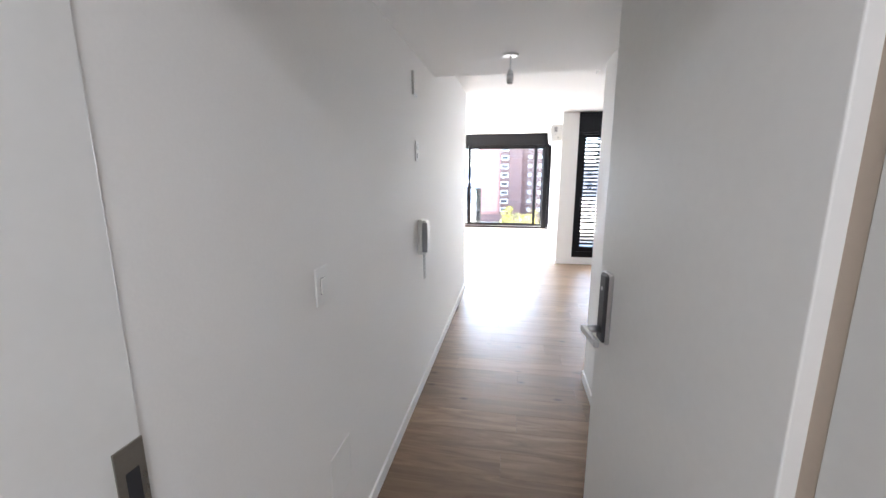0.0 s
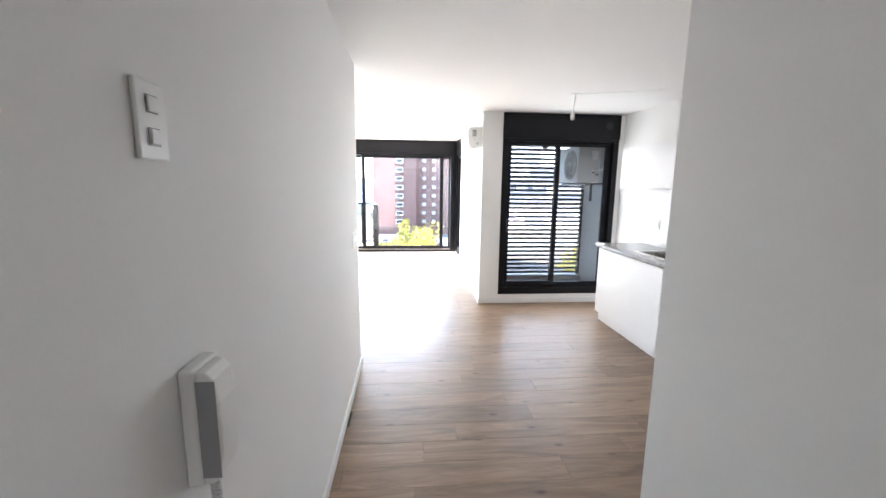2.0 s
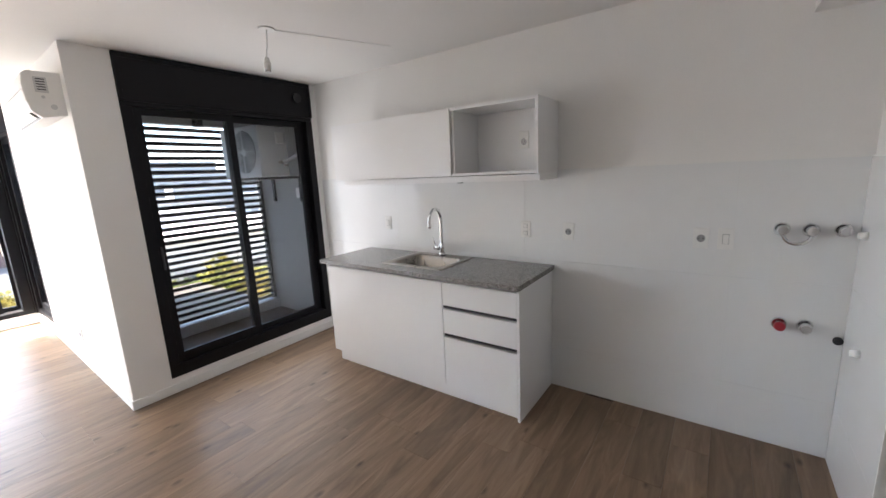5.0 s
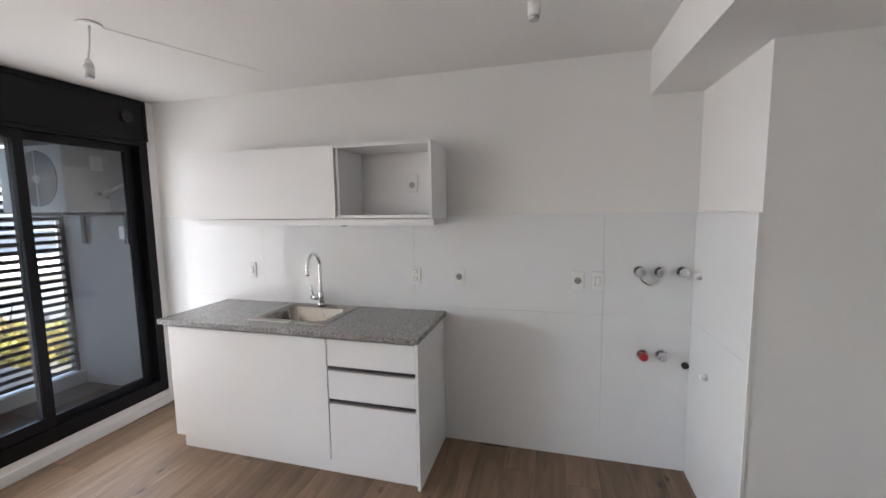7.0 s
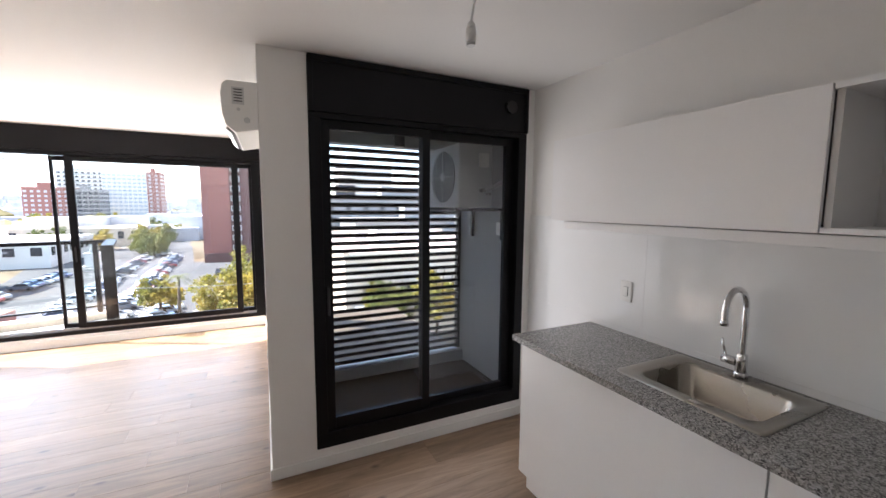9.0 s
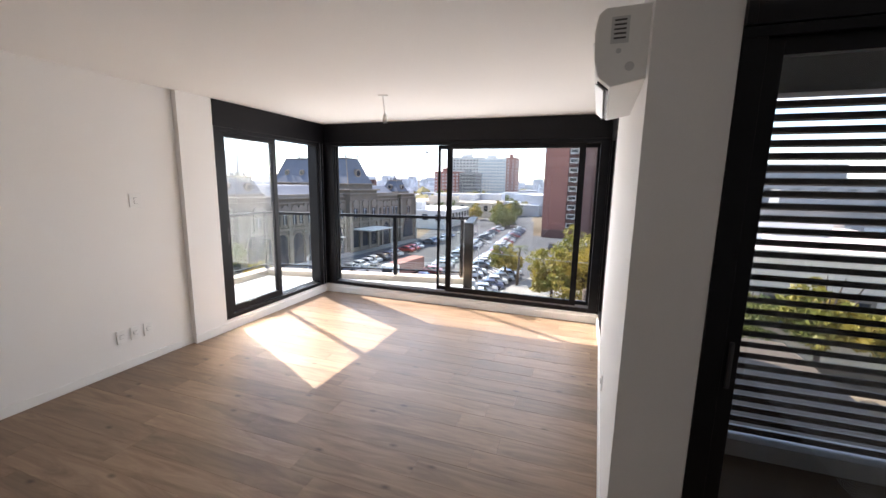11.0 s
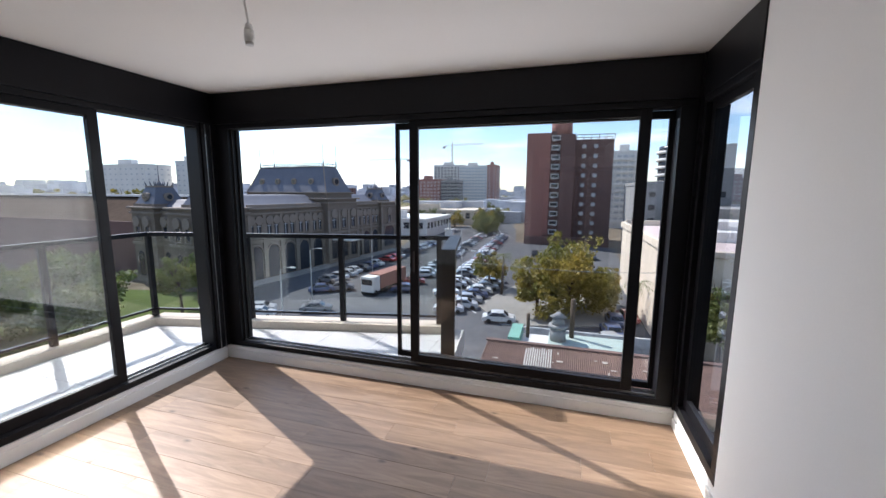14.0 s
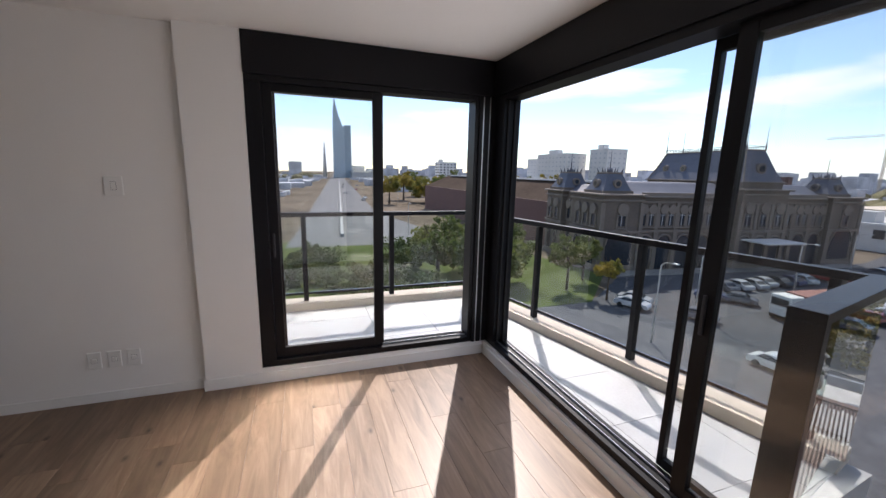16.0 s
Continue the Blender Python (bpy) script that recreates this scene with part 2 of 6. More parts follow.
RUST = mat_var("rusty_corrugated_sheet", (0.15, 0.092, 0.075), 0.8, amount=0.4, scale=0.4, fine=5, bump=0.0)
PALESH = mat_var("pale_translucent_sheet", (0.5, 0.47, 0.42), 0.6, amount=0.25, scale=1.2, fine=6, bump=0.0)
TEAL = mat_var("faded_green_paint", (0.17, 0.36, 0.29), 0.7, amount=0.15, scale=0.5, fine=5, bump=0.0)
PALEGRN = mat_var("pale_green_roof", (0.36, 0.44, 0.4), 0.8, amount=0.15, scale=0.4, fine=5, bump=0.0)
# Dark panes, and the painted shade in the station's arches.
DARKWIN_ARCH = mat_var("dark_window_pane_and_arch_shade", (0.03, 0.035, 0.045), 0.15, amount=0.3, scale=0.3, fine=2, bump=0.0)
PALEWIN = mat_var("pale_window_blind", (0.4, 0.42, 0.43), 0.4, amount=0.3, scale=0.5, fine=2, bump=0.0)
TOWERGL = mat_var("blue_curtain_wall", (0.30, 0.39, 0.46), 0.3, amount=0.2, scale=0.05, fine=0.5, bump=0.0)
SHED = mat_var("brown_shed_roof", (0.085, 0.066, 0.052), 0.85, amount=0.25, scale=0.08, fine=1, bump=0.0)
BARK = mat_var("bark", (0.09, 0.065, 0.045), 0.95, amount=0.3, scale=2, fine=12, bump=0.3)
LEAFY = mat_leaf("autumn_leaves", (0.15, 0.16, 0.03), (0.36, 0.27, 0.05))
LEAFG = mat_leaf("green_leaves", (0.085, 0.115, 0.03), (0.19, 0.20, 0.055))
LEAFD = mat_leaf("dark_leaves", (0.055, 0.085, 0.025), (0.12, 0.14, 0.04))
CARPAINT = mat_random("car_paint", [(0.7, 0.7, 0.7), (0.35, 0.36, 0.37), (0.05, 0.05, 0.055), (0.6, 0.6, 0.58), (0.12, 0.13, 0.15), (0.3, 0.03, 0.03), (0.45, 0.46, 0.48), (0.06, 0.08, 0.16)], 0.3, 0.6)
CARGLASS = mat_var("tinted_car_glass", (0.02, 0.024, 0.028), 0.08, amount=0.1, bump=0.0)
CRANE = mat_var("crane_steel", (0.5, 0.42, 0.3), 0.6, amount=0.1)
for gm in (SHED, ASPH, LAND, PAVE, ROADLT, GRASS):
    gm.node_tree.nodes["Principled BSDF"].inputs["Specular IOR Level"].default_value = 0.0
# Base colour lightened to paint the haze of distance onto the roofs.
FARCITY = mat_var("far_buildings_painted_haze", (0.46, 0.47, 0.5), 0.95, amount=0.5, scale=0.01, fine=0.08, bump=0.0)
FARWOOD = mat_var("far_tree_belt", (0.16, 0.14, 0.06), 0.95, amount=0.45, scale=0.03, fine=0.4, bump=0.0)

# ---- mesh helpers ----
def add_box(bm, x0, x1, y0, y1, z0, z1, m=None):
    c = [Vector((x, y, z)) for z in (z0, z1) for y in (y0, y1) for x in (x0, x1)]
    if m is not None:
        c = [m @ p for p in c]
    v = [bm.verts.new(p) for p in c]
    for f in ((0, 2, 3, 1), (4, 5, 7, 6), (0, 1, 5, 4), (1, 3, 7, 5), (3, 2, 6, 7), (2, 0, 4, 6)):
        bm.faces.new([v[i] for i in f])


def add_cyl(bm, p, axis, r0, r1, h, seg=16):
    """A cylinder or cone from p along axis."""
    q = Vector((0, 0, 1)).rotation_difference(Vector(axis)).to_matrix().to_4x4()
    m = Matrix.Translation(p) @ q @ Matrix.Translation((0, 0, h / 2))
    bmesh.ops.create_cone(bm, cap_ends=True, segments=seg, radius1=r0, radius2=r1, depth=h, matrix=m)


def add_prism(bm, poly, z0, z1):
    lo = [bm.verts.new((x, y, z0)) for x, y in poly]
    hi = [bm.verts.new((x, y, z1)) for x, y in poly]
    n = len(poly)
    bm.faces.new(list(reversed(lo)))
    bm.faces.new(hi)
    for i in range(n):
        bm.faces.new((lo[i], lo[(i + 1) % n], hi[(i + 1) % n], hi[i]))


def finish(name, bm, mat, parent=None, bevel=0.0, smooth=False):
    bmesh.ops.recalc_face_normals(bm, faces=bm.faces)
    if bevel:
        bmesh.ops.bevel(bm, geom=[e for e in bm.edges if e.calc_face_angle(0) > 0.6], offset=bevel, segments=2, affect="EDGES", profile=0.5)
    me = bpy.data.meshes.new(name)
    bm.to_mesh(me)
    bm.free()
    me.materials.append(mat)
    if smooth:
        me.polygons.foreach_set("use_smooth", [True] * len(me.polygons))
    ob = new(name, me)
    if parent is not None:
        ob.parent = parent
    return ob


def boxes(name, items, mat, parent=None, bevel=0.0):
    bm = bmesh.new()
    for it in items:
        add_box(bm, *it)
    return finish(name, bm, mat, parent, bevel)


def cyls(name, items, mat, parent=None, bevel=0.0, smooth=True, seg=20):
    bm = bmesh.new()
    for p, axis, r0, r1, h in items:
        add_cyl(bm, p, axis, r0, r1, h, seg)
    ob = finish(name, bm, mat, parent, bevel)
    if smooth:
        for f in ob.data.polygons:
            f.use_smooth = len(f.vertices) == 4
    return ob


def tube(name, pts, radius, mat, parent=None, cyclic=False):
    cu = bpy.data.curves.new(name, "CURVE")
    cu.dimensions, cu.bevel_depth, cu.bevel_resolution = "3D", radius, 3
    sp = cu.splines.new("POLY")
    sp.points.add(len(pts) - 1)
    for q, p in zip(sp.points, pts):
        q.co = (*p, 1)
    sp.use_cyclic_u = cyclic
    tmp = bpy.data.objects.new(name + "_c", cu)
    scene.collection.objects.link(tmp)
    me = bpy.data.meshes.new_from_object(tmp.evaluated_get(bpy.context.evaluated_depsgraph_get()))
    bpy.data.objects.remove(tmp)
    bpy.data.curves.remove(cu)
    me.materials.clear()
    me.materials.append(mat)
    ob = new(name, me)
    me.polygons.foreach_set("use_smooth", [True] * len(me.polygons))
    if parent is not None:
        ob.parent = parent
    return ob


def empty(name, at=(0, 0, 0)):
    e = new(name)
    e.location = at
    e.empty_display_size = 0.05
    return e


def pane(name, parent, x0, x1, y0, y1, z0, z1, mat=None):
    o = boxes(name, [(x0, x1, y0, y1, z0, z1)], mat or GLASS, parent)
    o.visible_shadow = False
    return o


def structure(ob, label, category):
    return tagged(ob, label, category, kind="structure")


# ---- the flat ----
H, HS = 2.445, 2.2          # ceiling, lowered ceiling over the entrance
XL, XLW, XK, YBEAM = -0.095, -2.57, 3.08, 2.44
T = 0.15

wall_corridor = structure(boxes("wall_corridor", [(XL - T, XL, -0.23, 4.3, 0, 2.6)], WALL), "smooth white painted corridor wall", "wall")
wall_back = structure(boxes("wall_back", [(XLW - T, XL - T, 4.15, 4.3, 0, 2.6)], WALL), "white painted back wall of the living room", "wall")
wall_west = structure(boxes("wall_west", [(XLW - T, XLW, 4.3, 7.25, 0, 2.6), (XLW - T, -2.515, 7.25, 7.62, 0, 2.6)], WALL), "white living room wall with a shallow pilaster", "wall")
wall_west_sill = structure(boxes("wall_west_sill", [(XLW - T, -2.515, 7.62, 9.42, -0.1, 0.117)], WALL), "low white sill wall under the window", "wall")
wall_front_sill = structure(boxes("wall_front_sill", [(XLW - T, 1.48, 9.425, 9.6, -0.1, 0.117)], WALL), "low white sill wall under the window", "wall")
bm = bmesh.new()
add_prism(bm, [(1.245, 6.04), (1.39, 6.19), (1.48, 8.66), (1.33, 8.66)], 0, 2.6)
wall_spur = structure(finish("wall_spur", bm, WALL), "white painted wall carrying the air conditioner", "wall")
wall_spur_front = structure(boxes("wall_spur_front", [(1.2475, 1.497, 6.04, 6.188, 0, 2.6)], WALL), "white wall end beside the terrace door", "wall")
wall_east_sill = structure(boxes("wall_east_sill", [(1.33, 1.48, 8.66, 9.425, -0.1, 0.117)], WALL), "low white sill wall under the side window", "wall")
wall_laundry_sill = structure(boxes("wall_laundry_sill", [(1.497, 3.01, 6.04, 6.19, -0.1, 0.117)], WALL), "low white sill wall under the terrace door", "wall")
wall_kitchen = structure(boxes("wall_kitchen", [(XK, XK + T, 2.03, 6.19, 0, 2.6), (3.013, XK, 6.04, 6.19, 0, 2.6)], WALL), "white painted kitchen wall", "wall")
wall_kitchen_side = structure(boxes("wall_kitchen_side", [(2.38, XK, 0.9, 2.172, 0, 2.6)], WALL), "white kitchen side wall", "wall")
wall_passage = structure(boxes("wall_passage", [(1.2, 2.38, 0.75, 0.9, 0, 2.6)], WALL), "white wall closing the passage", "wall")
wall_entrance = structure(boxes("wall_entrance", [(1.06, 1.2, -0.23, 2.115, 0, 2.6)], WALL), "white painted entrance wall", "wall")
ceiling = structure(boxes("ceiling", [(-2.9, 1.06, 2.32, 6.2, H, H + 0.2), (1.06, 3.4, YBEAM, 6.2, H, H + 0.2), (-2.9, 1.5, 6.2, 9.62, H, H + 0.2)], CEIL), "flat white painted ceiling", "ceiling")
ceiling_entrance = structure(boxes("ceiling_entrance", [(XL - T, 1.06, -0.4, 2.32, HS, H + 0.19), (1.06, XK + T, -0.4, YBEAM, HS, H + 0.19)], CEIL), "lowered white ceiling over the entrance", "ceiling")

# ---- landing outside the entrance ----
wall_landing = structure(boxes("wall_landing", [(-1.3, -0.162, -0.4, -0.23, 0, 2.6), (1.0, 2.3, -0.4, -0.23, 0, 2.6), (-0.162, 1.0, -0.4, -0.23, 2.08, 2.6), (-1.45, -1.3, -2.4, -0.23, 0, 2.6), (2.3, 2.45, -2.4, -0.23, 0, 2.6), (-1.45, 2.45, -2.55, -2.4, 0, 2.6)], HALL), "beige painted landing walls", "wall")
structure(boxes("ceiling_landing", [(-1.45, 2.45, -2.55, -0.4, 2.45, 2.6)], CEIL), "white landing ceiling", "ceiling")
structure(boxes("floor_landing", [(-1.45, 2.45, -2.55, -0.24, -0.1, 0.0)], CONC), "grey landing floor", "floor")

frame_door = structure(boxes("door_frame", [(-0.16, -0.090, -0.41, -0.2305, 0, 2.05), (0.935, 0.998, -0.41, -0.15, 0, 2.05), (-0.16, 0.998, -0.41, -0.2305, 2.05, 2.079)], TRIM, bevel=0.003), "white lacquered entrance door frame", "door frame")
boxes("strike_plate", [(-0.0899, -0.087, -0.282, -0.2325, 0.94, 1.085)], STEEL, frame_door)
boxes("strike_hole", [(-0.0869, -0.0862, -0.268, -0.245, 0.96, 1.04)], DARKPL, frame_door)
boxes("rebate", [(0.9365, 0.97, -0.1495, -0.095, 0, 2.05)], HALL, frame_door)


def entrance_door():
    d = structure(empty("door_1"), "white entrance door standing open inwards", "door")
    d.matrix_world = pose(0.93, -0.13, 0, 0, 0, 97.0)
    boxes("leaf", [(0.012, 0.825, -0.02, 0.02, 0.008, 2.045)], TRIM, d, 0.003)
    lock = boxes("lock_body", [(0.70, 0.758, 0.02, 0.045, 0.96, 1.19)], DARKPL, d, 0.008)
    boxes("lock_rim", [(0.696, 0.762, 0.0195, 0.036, 0.956, 1.194)], ALU, d, 0.006)
    boxes("lock_edge", [(0.8251, 0.8265, -0.013, 0.013, 0.93, 1.21)], STEEL, d)
    cyls("handle_neck", [((0.73, 0.044, 1.0), (0, 1, 0), 0.012, 0.012, 0.05)], ALU, d)
    boxes("handle", [(0.605, 0.745, 0.085, 0.102, 0.988, 1.012)], ALU, d, 0.005)
    cyls("sensor_dot", [((0.73, 0.0445, 1.14), (0, 1, 0), 0.007, 0.007, 0.0015)], GREYPL, d)
    for z in (0.2, 1.8):
        cyls("hinge", [((0.0, 0.026, z), (0, 0, 1), 0.008, 0.008, 0.1)], STEEL, d)
    return d


entrance_door()

# ---- baseboards ----
def baseboard(items):
    return structure(boxes("baseboard", items, TRIM, bevel=0.002), "low white painted baseboard", "baseboard")


BH, BT = 0.07, 0.012
baseboard([(XL, XL + BT, -0.2, 4.3 + BT, 0.001, BH)])
baseboard([(XLW + BT, XL, 4.3, 4.3 + BT, 0.001, BH)])
baseboard([(XLW, XLW + BT, 4.3, 7.25, 0.001, BH)])
baseboard([(-2.515, -2.515 + BT, 7.25 - BT, 9.41, 0.001, BH + 0.015)])
baseboard([(-2.5, 1.32, 9.413, 9.425, 0.001, BH + 0.015)])
bm = bmesh.new()
add_prism(bm, [(1.233, 6.04), (1.245, 6.04), (1.33, 8.66), (1.33, 9.41), (1.318, 9.41), (1.318, 8.66)], 0.001, BH)
structure(finish("baseboard", bm, TRIM), "low white painted baseboard", "baseboard")
baseboard([(1.233, 3.01, 6.028, 6.04, 0.001, BH)])
baseboard([(1.048, 1.06, -0.2, 2.115 + BT, 0.001, BH)])
baseboard([(1.06, 1.2, 2.115, 2.115 + BT, 0.001, BH)])

# ---- windows ----
def sash_y(win, x0, x1, z0, z1, y, st=0.045, bot=0.06):
    """A sliding sash in a wall along x: stiles, rails and a pane."""
    boxes("sash", [(x0, x0 + st, y - 0.018, y + 0.018, z0, z1), (x1 - st, x1, y - 0.018, y + 0.018, z0, z1),
                   (x0 + st, x1 - st, y - 0.018, y + 0.018, z0, z0 + bot), (x0 + st, x1 - st, y - 0.018, y + 0.018, z1 - 0.05, z1)], BLACK, win, 0.002)
    pane("pane", win, x0 + st - 0.006, x1 - st + 0.006, y - 0.003, y + 0.003, z0 + bot - 0.006, z1 - 0.044)


def sash_x(win, y0, y1, z0, z1, x, st=0.045, bot=0.06):
    boxes("sash", [(x - 0.018, x + 0.018, y0, y0 + st, z0, z1), (x - 0.018, x + 0.018, y1 - st, y1, z0, z1),
                   (x - 0.018, x + 0.018, y0 + st, y1 - st, z0, z0 + bot), (x - 0.018, x + 0.018, y0 + st, y1 - st, z1 - 0.05, z1)], BLACK, win, 0.002)
    pane("pane", win, x - 0.003, x + 0.003, y0 + st - 0.006, y1 - st + 0.006, z0 + bot - 0.006, z1 - 0.044)


ZB, ZT = 0.12, 2.17
# front window
w = structure(empty("window_1", (0, 9.5, 0)), "wide black aluminium sliding window, half open, with a shutter box", "window")
w.location = (0, 0, 0)
boxes("frame", [(-2.50, 1.33, 9.44, 9.58, ZB, ZB + 0.045), (-2.50, 1.33, 9.44, 9.58, ZT - 0.03, ZT + 0.01),
                (-2.50, -2.36, 9.44, 9.58, ZB + 0.045, ZT - 0.03), (1.215, 1.33, 9.44, 9.58, ZB + 0.045, ZT - 0.03)], BLACK, w, 0.002)
boxes("shutter_box", [(-2.50, 1.33, 9.425, 9.60, ZT + 0.011, H - 0.003)], BLACK, w, 0.003)
boxes("track", [(-2.36, 1.215, 9.476, 9.48, ZB + 0.045, ZB + 0.06), (-2.36, 1.215, 9.53, 9.534, ZB + 0.045, ZB + 0.06)], ALU, w)
boxes("guide", [(-2.36, -2.345, 9.47, 9.485, ZB + 0.06, ZT - 0.03), (-2.36, -2.345, 9.525, 9.54, ZB + 0.06, ZT - 0.03)], RUBBER, w)
# the left half stands open: both sashes are slid over the fixed light
sash_y(w, -0.64, 1.06, 0.17, 2.14, 9.495, 0.07, 0.075)
sash_y(w, -0.80, 1.215, 0.171, 2.139, 9.591, 0.03, 0.05)
boxes("handle", [(-0.612, -0.598, 9.464, 9.477, 0.95, 1.12)], DARKPL, w, 0.003)
# west window
w = structure(empty("window_2"), "half-open black aluminium sliding window beside the corner post", "window")
boxes("frame", [(-2.66, -2.52, 7.622, 9.30, ZB, ZB + 0.045), (-2.66, -2.52, 7.622, 9.30, ZT - 0.03, ZT + 0.01),
                (-2.66, -2.52, 7.622, 7.72, ZB + 0.045, ZT - 0.03), (-2.66, -2.52, 9.27, 9.30, ZB + 0.045, ZT - 0.03)], BLACK, w, 0.002)
boxes("shutter_box", [(-2.68, -2.505, 7.62, 9.424, ZT + 0.011, H - 0.003)], BLACK, w, 0.003)
boxes("track", [(-2.575, -2.571, 7.72, 9.27, ZB + 0.045, ZB + 0.06), (-2.635, -2.631, 7.72, 9.27, ZB + 0.045, ZB + 0.06)], ALU, w)
sash_x(w, 7.72, 8.53, 0.17, 2.14, -2.575, 0.065, 0.075)
# the far half stands open: its sash is slid behind the other
sash_x(w, 7.74, 8.55, 0.17, 2.14, -2.625, 0.06, 0.045)
boxes("handle", [(-2.557, -2.545, 7.74, 7.756, 0.95, 1.12)], DARKPL, w, 0.003)
corner = structure(boxes("corner_post", [(-2.69, -2.501, 9.301, 9.60, ZB, ZT + 0.01)], BLACK, bevel=0.004), "black aluminium corner post between the windows", "window post")
boxes("seam", [(-2.5, -2.497, 9.33, 9.337, ZB, ZT), (-2.5, -2.497, 9.385, 9.392, ZB, ZT)], ALU, corner)
boxes("head", [(-2.69, -2.501, 9.4245, 9.60, ZT + 0.0105, H - 0.003)], BLACK, corner)
# east side window
w = structure(empty("window_3"), "narrow black aluminium side window", "window")
boxes("frame", [(1.328, 1.46, 8.661, 9.42, ZB, ZB + 0.06), (1.328, 1.46, 8.661, 9.42, ZT - 0.03, ZT + 0.01),
                (1.328, 1.46, 8.661, 8.72, ZB + 0.06, ZT - 0.03), (1.331, 1.46, 9.36, 9.42, ZB + 0.06, ZT - 0.03)], BLACK, w, 0.002)
boxes("shutter_box", [(1.323, 1.478, 8.66, 9.424, ZT + 0.011, H - 0.003)], BLACK, w, 0.003)
sash_x(w, 8.72, 9.36, 0.181, 2.139, 1.38, 0.06, 0.075)
boxes("handle", [(1.345, 1.361, 8.742, 8.758, 1.0, 1.17)], DARKPL, w, 0.003)
east_post = structure(boxes("corner_post", [(1.3305, 1.48, 9.4245, 9.60, ZB, H - 0.003)], BLACK, bevel=0.003), "black aluminium corner post by the side window", "window post")
boxes("cover_strip", [(1.312, 1.3302, 9.402, 9.4243, ZB, H - 0.004)], BLACK, east_post)
# terrace door
w = structure(empty("door_2"), "black aluminium sliding terrace door with a shutter box", "door")
boxes("frame", [(1.499, 3.011, 6.035, 6.15, ZB, 0.215), (1.499, 3.011, 6.035, 6.15, 2.10, 2.132), (1.499, 1.565, 6.035, 6.15, 0.215, 2.10), (2.945, 3.011, 6.035, 6.15, 0.215, 2.10)], BLACK, w, 0.002)
boxes("shutter_box", [(1.499, 3.011, 6.028, 6.187, 2.133, 2.438)], BLACK, w, 0.003)
boxes("box_trim", [(1.499, 3.011, 6.018, 6.0275, 2.405, 2.438), (1.499, 1.525, 6.018, 6.0275, 2.134, 2.4045), (2.985, 3.011, 6.018, 6.0275, 2.134, 2.4045)], BLACK, w, 0.002)
cyls("motor_cap", [((2.86, 6.0275, 2.30), (0, -1, 0), 0.045, 0.045, 0.02)], SHADE, w, seg=8)
sash_y(w, 1.565, 2.255, 0.216, 2.099, 6.075, 0.052, 0.075)
sash_y(w, 2.205, 2.945, 0.216, 2.099, 6.12, 0.068, 0.05)
boxes("handle", [(1.583, 1.597, 6.044, 6.057, 0.95, 1.12)], DARKPL, w, 0.003)

# ---- kitchen ----
def tile_wall():
    backing = structure(boxes("tile_bed", [(XK - 0.004, XK, 2.176, 6.04, 0.0, 1.545)], GROUT), "pale grout behind the kitchen tiles", "tiling")
    bed2 = structure(boxes("tile_bed", [(2.384, XK - 0.004, 2.172, 2.176, 0.0, 1.545)], GROUT), "pale grout behind the side wall tiles", "tiling")
    zs = (0.0, 0.31, 0.93, 1.545)
    ys = [2.184, 2.66, 3.86, 5.06, 6.036]
    for a, b in zip(ys, ys[1:]):
        for c, d in zip(zs, zs[1:]):
            boxes("tile", [(XK - 0.012, XK - 0.0035, a + 0.0004, b - 0.0004, c + 0.0004, d - 0.0004)], TILE, backing)
    for c, d in zip(zs, zs[1:]):
        boxes("tile", [(2.384, XK - 0.0125, 2.1755, 2.184, c + 0.0006, d - 0.0006)], TILE, bed2)
    boxes("edge_strip", [(XK - 0.014, XK - 0.0005, 2.184, 6.036, 1.5455, 1.553)], TRIM, backing)
    boxes("edge_strip", [(2.376, 2.3838, 2.1725, 2.186, 0.0, 1.553), (2.384, XK - 0.015, 2.1725, 2.186, 1.5455, 1.553)], TRIM, bed2)


tile_wall()
XT = XK - 0.012   # tile face


